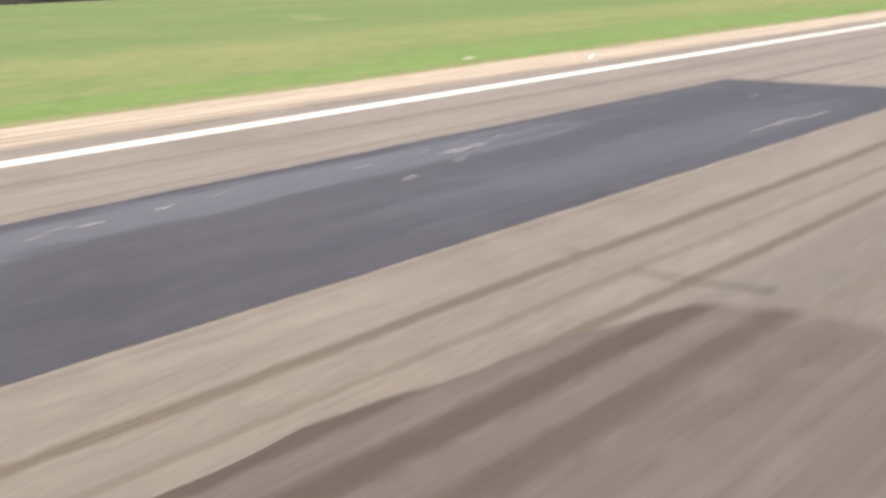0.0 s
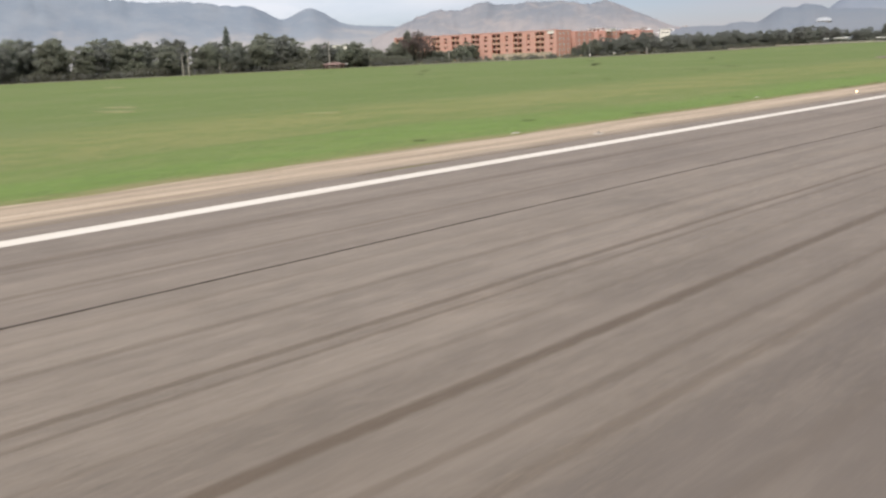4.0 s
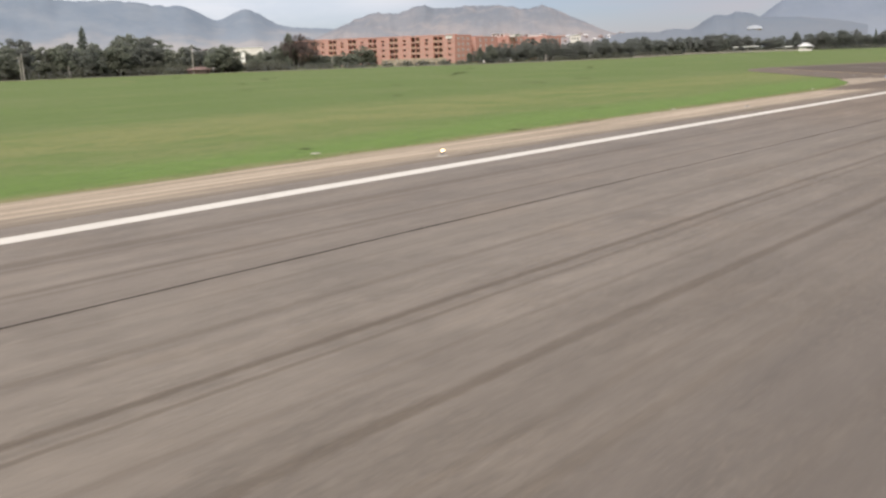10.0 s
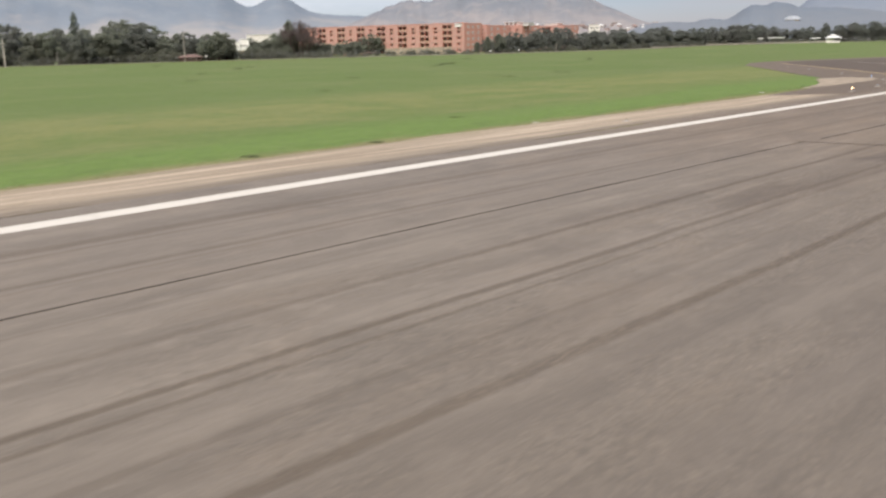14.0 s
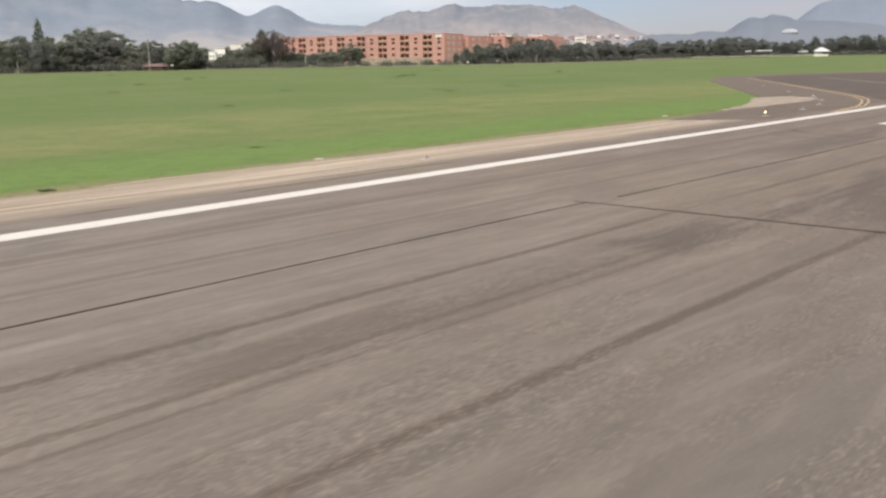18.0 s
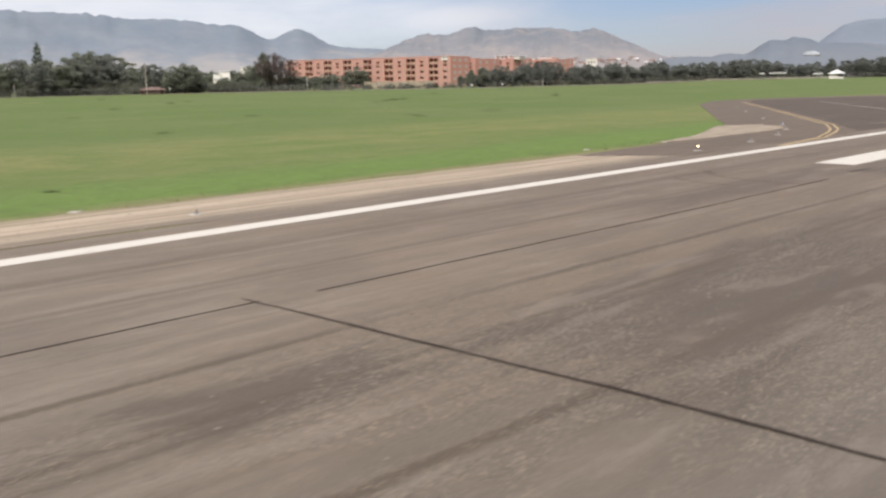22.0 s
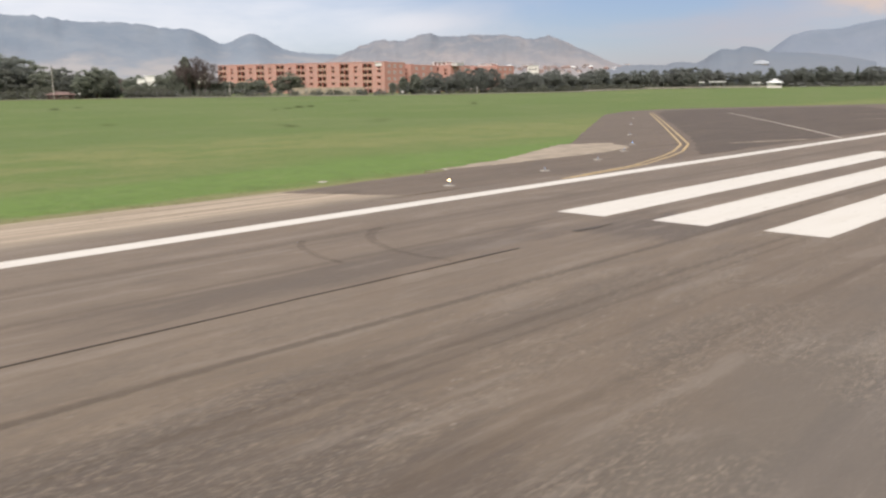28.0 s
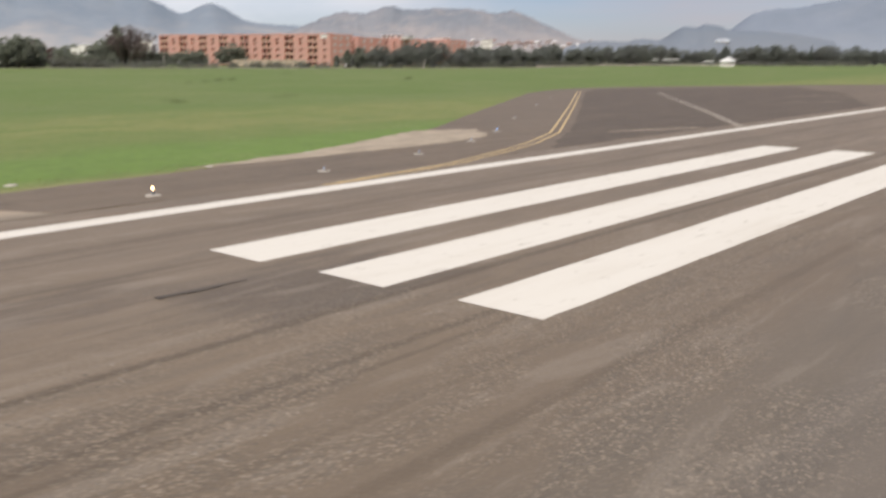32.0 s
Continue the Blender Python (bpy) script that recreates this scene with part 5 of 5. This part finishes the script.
def flats(name, length, back, modules, storeys, m, label, glazed_side=True):
    """Brick flats: bays with paired loggias, stair bays with windows at half levels."""
    ob = new(name)
    ob.matrix_basis = m
    step = length / modules
    us, cols = [0.0], []
    for k in range(modules):
        a = k * step
        for kind, lo, hi in (("pair", 0.08, 0.265), ("pair", 0.285, 0.47), ("stair", 0.70, 0.84)):
            us += [a + lo * step, a + hi * step]
            cols.append((kind, len(us) - 2))
    us.append(length)
    zs = [0.0]
    for j in range(storeys):
        zs += [j * STOREY + v for v in (0.22, 0.45, 1.55, 2.62)]
    top = storeys * STOREY + 0.4
    zs.append(top)
    holes, windows = set(), []
    for kind, i in cols:
        for j in range(storeys):
            b = 1 + 4 * j
            if kind == "pair":
                span = (b + 1, b + 2)
                holes |= {(i, q) for q in span}
                windows.append((us[i], us[i + 1], zs[b + 1], zs[b + 3], 0.9))
            else:
                holes.add((i, b + 2) if j < storeys - 1 else (i, b + 1))
                q = b + 2 if j < storeys - 1 else b + 1
                windows.append((us[i], us[i + 1], zs[q], zs[q + 1], 0.9))
    wall = part("wall", wall_with_holes(us, zs, holes, 0.9, back), BRICK, ob, "orange brick facade with recessed loggias")
    for k in range(modules):                       # stair bays stand a little higher
        a = (k + 0.62) * step
        part("stair_tower", cube(bmesh.new(), (a, 0.4, top - 0.4), (a + 0.28 * step, 4.5, top + 0.28), 0.03), BRICK, ob)
    part("cornice", cube(bmesh.new(), (-0.12, -0.12, top), (length + 0.12, 0.25, top + 0.16), 0.02), PILASTER, ob)
    for j in range(1, storeys):
        part("floor_band", cube(bmesh.new(), (0, -0.06, j * STOREY - 0.16), (length, 0.0, j * STOREY + 0.02), 0.01), SLAB, ob)
    pilaster0 = None
    for k in range(modules):                       # pale piers beside the loggias and the stair bays
        for lo in (0.055, 0.475, 0.665, 0.850):
            m0 = pose((k + lo) * step, 0, 0)
            if pilaster0 is None:
                pilaster0 = part("pilaster", cube(bmesh.new(), (0, -0.14, 0), (0.022 * step, 0.0, top), 0.02), PILASTER, ob)
                pilaster0.matrix_basis = m0
            else:
                share("pilaster", pilaster0, m0, ob)
    parapet0 = None
    for kind, i in cols:
        if kind == "pair":
            for j in range(storeys):
                m0 = pose(us[i], 0.03, zs[2 + 4 * j]) @ Matrix.Diagonal((us[i + 1] - us[i], 1, 1, 1))
                if (i + 2 * j) % 5 == 0:           # some loggias are open to the floor
                    continue
                if parapet0 is None:
                    parapet0 = part("parapet", cube(bmesh.new(), (0, 0, 0), (1, 0.12, 0.42)), PARAPET, ob)
                    parapet0.matrix_basis = m0
                else:
                    share("parapet", parapet0, m0, ob)
    frame0 = pane0 = None
    for a, b, c, d, dep in windows:
        q = pose(a, dep - 0.06, c) @ Matrix.Diagonal((b - a, 1, d - c, 1))
        if frame0 is None:
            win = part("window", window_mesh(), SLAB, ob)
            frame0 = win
            # the pane is coloured as the shade behind it, not as glass
            pane0 = part("pane", cube(bmesh.new(), (0.05, 0.10, 0.05), (0.95, 0.12, 0.95)), LOGGIA_SHADE, win)
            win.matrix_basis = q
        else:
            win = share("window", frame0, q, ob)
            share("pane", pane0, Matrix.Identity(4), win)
    if glazed_side:                                # end wall windows, their white glint painted as pale panes
        frame1 = part("window", window_mesh(), WHITE_WALL, ob)
        pane1 = part("pane", cube(bmesh.new(), (0.05, -0.01, 0.05), (0.95, 0.02, 0.95)), GLINT_PANE, frame1)
        first = True
        for v in (0.16, 0.42, 0.72):
            for j in range(storeys):
                q = pose(length + 0.03, back * v, j * STOREY + 0.8, 0, 0, 90) @ Matrix.Diagonal((2.0, 1, 1.45, 1))
                if first:
                    frame1.matrix_basis, first = q, False
                else:
                    share("pane", pane1, Matrix.Identity(4), share("window", frame1, q, ob))
    return tagged(ob, label, "apartment block", "brick flats")


A, B = Vector((-424.6, 405.4)), Vector((-307.7, 420.5))
u = (B - A).normalized()
turn = math.degrees(math.atan2(u.y, u.x))
zb = ground_z(-360, 410)
LEAN = Matrix.Identity(4)                           # the block climbs a little with its street
LEAN[2][0], LEAN[2][3] = -2.0 / (B - A).length, 2.0
flats("apartment_block", (B - A).length, 16.0, 8, 5, pose(A.x, A.y, zb - SUNK, 0, 0, turn) @ LEAN, "long five-storey orange brick apartment block with loggias")
n = Vector((-u.y, u.x))
for k, (gap, ln, back, st) in enumerate(((20.5, 60, 22, 5), (50, 70, 18, 5), (90, 80, 18, 5))):
    c = B + n * gap - u * ln + u * (0, 3, 6)[k]
    flats("apartment_block", ln, back, max(3, ln // 14), st, pose(c.x, c.y, zb - SUNK, 0, 0, turn),
          "five-storey orange brick apartment block behind trees" if st == 5 else "taller orange brick apartment block behind trees")
for k, (gap, off, w1, h1) in enumerate(((-0.15, -5.5, 4.0, 1.6), (51, -9.0, 8.6, 2.1), (51, 3.0, 3.5, 1.4), (92, -8.0, 9.0, 1.6))):    # pale rooms on the roofs
    c = B + n * gap + u * off
    ob = new("roof_room")
    ob.matrix_basis = pose(c.x, c.y, zb - SUNK + 5 * STOREY + (-0.5 if k == 0 else 0.0), 0, 0, turn)
    part("wall", cube(bmesh.new(), (0, 0, 0), (w1, 6, h1), 0.05), WHITE_WALL, ob)
    part("roof_slab", cube(bmesh.new(), (-0.3, -0.3, h1), (w1 + 0.3, 6.3, h1 + 0.2), 0.03), ROOF_WHITE, ob)
    if k == 1:
        for q in (1.0, 3.6, 6.2):                  # dark plates on the wall stand for shaded openings under the slab
            part("opening", cube(bmesh.new(), (q, -0.05, 0.9), (q + 1.7, 0.0, 1.8)), LOGGIA_SHADE, ob)
    tagged(ob, "pale rendered roof room on the brick flats", "roof room", "roof rooms")


def garden_wall(az0, az1, d0, d1, z1, label, face=CREAM_WALL):
    a, b = bearing(az0, d0), bearing(az1, d1)
    v = b - a
    ob = new("boundary_wall")
    ob.matrix_basis = pose(a.x, a.y, ground_z(a.x, a.y), 0, 0, math.degrees(math.atan2(v.y, v.x)))
    k = max(2, int(v.length / 4))
    for i in range(k):
        part("wall_panel", cube(bmesh.new(), (v.length * i / k + 0.15, 0, -0.2), (v.length * (i + 1) / k - 0.15, 0.18, z1), 0.02), face, ob)
        part("pier", cube(bmesh.new(), (v.length * i / k - 0.15, -0.06, -0.2), (v.length * i / k + 0.15, 0.24, z1 + 0.12), 0.02), face, ob)
    return tagged(ob, label, "wall")


garden_wall(50.1, 45.7, 392, 392, 2.9, "cream rendered boundary wall before the brick flats")
garden_wall(59.5, 56.9, 400, 392, 3.6, "weathered cream wall between the trees")
garden_wall(32.5, 29.0, 462, 512, 0.9, "low pale wall along the far grass", PALE_WALL)
garden_wall(29.0, 25.2, 512, 546, 0.9, "low pale wall along the far grass", PALE_WALL)
garden_wall(25.2, 21.6, 546, 560, 0.9, "low pale wall along the far grass", PALE_WALL)


def house(name, x, y, z, turn, w0, d0, h, roof, wall, rooftop, label, floors=2):
    """Walls with windows and a door, and a hipped or a flat roof."""
    ob = new(name)
    ob.matrix_basis = pose(x, y, z, 0, 0, turn)
    part("wall", cube(bmesh.new(), (-w0 / 2, -d0 / 2, -1.5), (w0 / 2, d0 / 2, h), 0.03), wall, ob)
    bm = bmesh.new()
    if roof == "hip":
        e = 0.7
        cube(bm, (-w0 / 2 - e, -d0 / 2 - e, h), (w0 / 2 + e, d0 / 2 + e, h + 0.15))
        t = [bm.verts.new(q) for q in ((-w0 / 2 - e, -d0 / 2 - e, h + 0.15), (w0 / 2 + e, -d0 / 2 - e, h + 0.15), (w0 / 2 + e, d0 / 2 + e, h + 0.15), (-w0 / 2 - e, d0 / 2 + e, h + 0.15), (-w0 * 0.22, 0, h + 0.28 * d0), (w0 * 0.22, 0, h + 0.28 * d0))]
        for q in ((0, 1, 5, 4), (1, 2, 5), (2, 3, 4, 5), (3, 0, 4)):
            bm.faces.new([t[i] for i in q])
    else:
        cube(bm, (-w0 / 2 - 0.3, -d0 / 2 - 0.3, h), (w0 / 2 + 0.3, d0 / 2 + 0.3, h + 0.3), 0.03)
    part("roof", bm, rooftop, ob)
    for j in range(floors):
        z0 = 0.9 + j * (h / floors)
        for k in range(3):
            a = -w0 * 0.36 + k * w0 * 0.27
            win = part("window", cube(bmesh.new(), (a, -d0 / 2 - 0.04, z0), (a + w0 * 0.15, -d0 / 2, z0 + min(1.2, h / floors * 0.5)), 0.01), WHITE_WALL, ob)
            part("pane", cube(bmesh.new(), (a + 0.08, -d0 / 2 - 0.06, z0 + 0.08), (a + w0 * 0.15 - 0.08, -d0 / 2 - 0.045, z0 + min(1.2, h / floors * 0.5) - 0.08)), GLASS, win)
    part("door", cube(bmesh.new(), (w0 * 0.32, -d0 / 2 - 0.05, 0), (w0 * 0.32 + 1.0, -d0 / 2, 2.05), 0.01), DARK_ROOM, ob)
    return tagged(ob, label, "house", "houses beyond the fence")


p = bearing(58.82, 461)
house("house", p.x, p.y, ground_z(p.x, p.y), 58, 4.8, 6, 9.2, "flat", BRIGHT_WALL, ROOF_WHITE, "white plastered two-storey house among trees")
p = bearing(59.32, 459)
house("house", p.x, p.y, ground_z(p.x, p.y), 58, 3.2, 5, 7.9, "flat", BRIGHT_WALL, ROOF_WHITE, "lower white plastered house wing among trees")
p = bearing(57.1, 655)
house("hall", p.x, p.y, ground_z(p.x, p.y), 57, 21, 12, 14.6, "flat", WHITE_WALL, ROOF_WHITE, "large white hall with a white sheet roof behind the trees")
p = bearing(35.9, 562)
house("house", p.x, p.y, ground_z(p.x, p.y), 36, 6.6, 8, 14.2, "flat", WHITE_WALL, ROOF_WHITE, "tall white house with a flat roof behind the trees", 4)
p = bearing(62.95, 341)
house("shed", p.x, p.y, ground_z(p.x, p.y), 62, 8.2, 4, 1.5, "hip", SHED_WALL, SHED_ROOF, "low dull brown shed with a rusty roof by the fence", 1)


def pavilion(x, y, turn):
    """Small white airfield hut: open front, hipped roof with a lantern."""
    ob = new("hut")
    ob.matrix_basis = pose(x, y, ground_z(x, y), 0, 0, turn)
    part("back_wall", cube(bmesh.new(), (-3.4, 2.4, 0), (3.4, 2.6, 2.6), 0.02), WHITE_WALL, ob)
    part("side_wall", cube(bmesh.new(), (-3.4, -2.6, 0), (-3.2, 2.4, 2.6), 0.02), WHITE_WALL, ob)
    part("side_wall", cube(bmesh.new(), (3.2, -2.6, 0), (3.4, 2.4, 2.6), 0.02), WHITE_WALL, ob)
    part("front_wall", cube(bmesh.new(), (-3.2, -2.6, 0), (0.6, -2.4, 2.6), 0.02), WHITE_WALL, ob)
    part("parapet", cube(bmesh.new(), (0.6, -2.6, 0), (3.2, -2.4, 1.0), 0.02), WHITE_WALL, ob)
    bm = bmesh.new()
    for (a, b, z0), (c, d, z1) in (((4.5, 3.6, 2.6), (2.0, 1.2, 3.6)), ((2.0, 1.2, 3.9), (0.4, 0.3, 4.5))):
        lo = [bm.verts.new(q) for q in ((-a, -b, z0), (a, -b, z0), (a, b, z0), (-a, b, z0))]
        hi = [bm.verts.new(q) for q in ((-c, -d, z1), (c, -d, z1), (c, d, z1), (-c, d, z1))]
        bm.faces.new(lo[::-1])
        bm.faces.new(hi)
        for i in range(4):
            bm.faces.new((lo[i], lo[(i + 1) % 4], hi[(i + 1) % 4], hi[i]))
    part("roof", bm, ROOF_WHITE, ob)
    part("lantern", cube(bmesh.new(), (-1.6, -0.9, 3.5), (1.6, 0.9, 3.9)), WHITE_WALL, ob)
    return tagged(ob, "small white hut with a hipped pale roof on the far grass", "hut")


def canopy(x, y, turn, w0, d0, h):
    ob = new("canopy")
    ob.matrix_basis = pose(x, y, ground_z(x, y), 0, 0, turn)
    bm = cube(bmesh.new(), (-w0 / 2, -d0 / 2, h), (w0 / 2, d0 / 2, h + 0.55), 0.08)
    part("roof", bm, ROOF_WHITE, ob)
    for a in (-0.42, 0.0, 0.42):
        for b in (-0.4, 0.4):
            part("post", cone(bmesh.new(), (a * w0, b * d0, -0.2), 0.12, 0.1, h + 0.2, 8), GALVANISED, ob)
    return tagged(ob, "flat white canopy roof on thin posts", "canopy", "canopies on the far grass")


p = bearing(21.64, 500)
pavilion(p.x, p.y, 20)
p = bearing(24.85, 520)
canopy(p.x, p.y, 25, 8.6, 4, 3.1)
p = bearing(25.75, 525)
canopy(p.x, p.y, 25, 3.0, 3, 3.0)
p = bearing(22.65, 495)
canopy(p.x, p.y, 22, 4.6, 3, 2.4)


# white roof dulled to blue-grey, the distance haze is in its colour
HAZY_ROOF = plain("hazy_white_roof", (0.56, 0.60, 0.66), 0.6, 0, 0.2, 0.05)


def arch_roof(place, turn, span, rise, length):
    """White arched hall roof on the far slope."""
    ob = new("arched_hall")
    ob.matrix_basis = pose(*place, 0, 0, turn)
    bm = bmesh.new()
    k = 24
    rows = []
    for y in (-length / 2, length / 2):
        rows.append([bm.verts.new((-span / 2 * math.cos(math.pi * i / k), y, rise * math.sin(math.pi * i / k) ** 0.8)) for i in range(k + 1)])
    for i in range(k):
        bm.faces.new((rows[0][i], rows[0][i + 1], rows[1][i + 1], rows[1][i]))
    bm.faces.new(rows[0])
    bm.faces.new(rows[1][::-1])
    part("roof", bm, HAZY_ROOF, ob)
    part("wall", cube(bmesh.new(), (-span * 0.42, -length * 0.4, -14), (span * 0.42, length * 0.4, 0.5), 0.2), CREAM_WALL, ob)
    return tagged(ob, "large white arched roof on the far hillside", "hall")


q = right_hill.foot(23.25, 1.05)
span = math.hypot(q.x - O.x, q.y - O.y) * 0.0155
arch_roof(q, 24, span, span * 0.24, span * 0.5)

# the town at the foot of the dry hill
rnd = random.Random(77)
# town colours are paled and greyed to carry the haze
TOWN_ROOF = plain("hazy_tile_roofs", (0.34, 0.245, 0.225), 0.85, 0, 0.25, 0.1)
paints = [plain("town_wall", c, 0.85, 0, 0.2, 0.1) for c in ((0.42, 0.33, 0.31), (0.40, 0.30, 0.28), (0.54, 0.50, 0.48), (0.42, 0.36, 0.34))]
for k in range(120):
    az = rnd.uniform(27.0, 43.5)
    q = hill.foot(az, rnd.uniform(0.66, 1.12) - (0.22 if az < 31 else 0))
    big = rnd.uniform(9, 24)
    house("town_house", q.x, q.y, q.z, az + rnd.uniform(-25, 25), big, rnd.uniform(10, 18), rnd.uniform(5, 9), "flat" if k % 3 else "hip", paints[k % 4],
          ROOF_WHITE if k % 6 == 0 else TOWN_ROOF, "distant pale town house at the foot of the hill", 2)
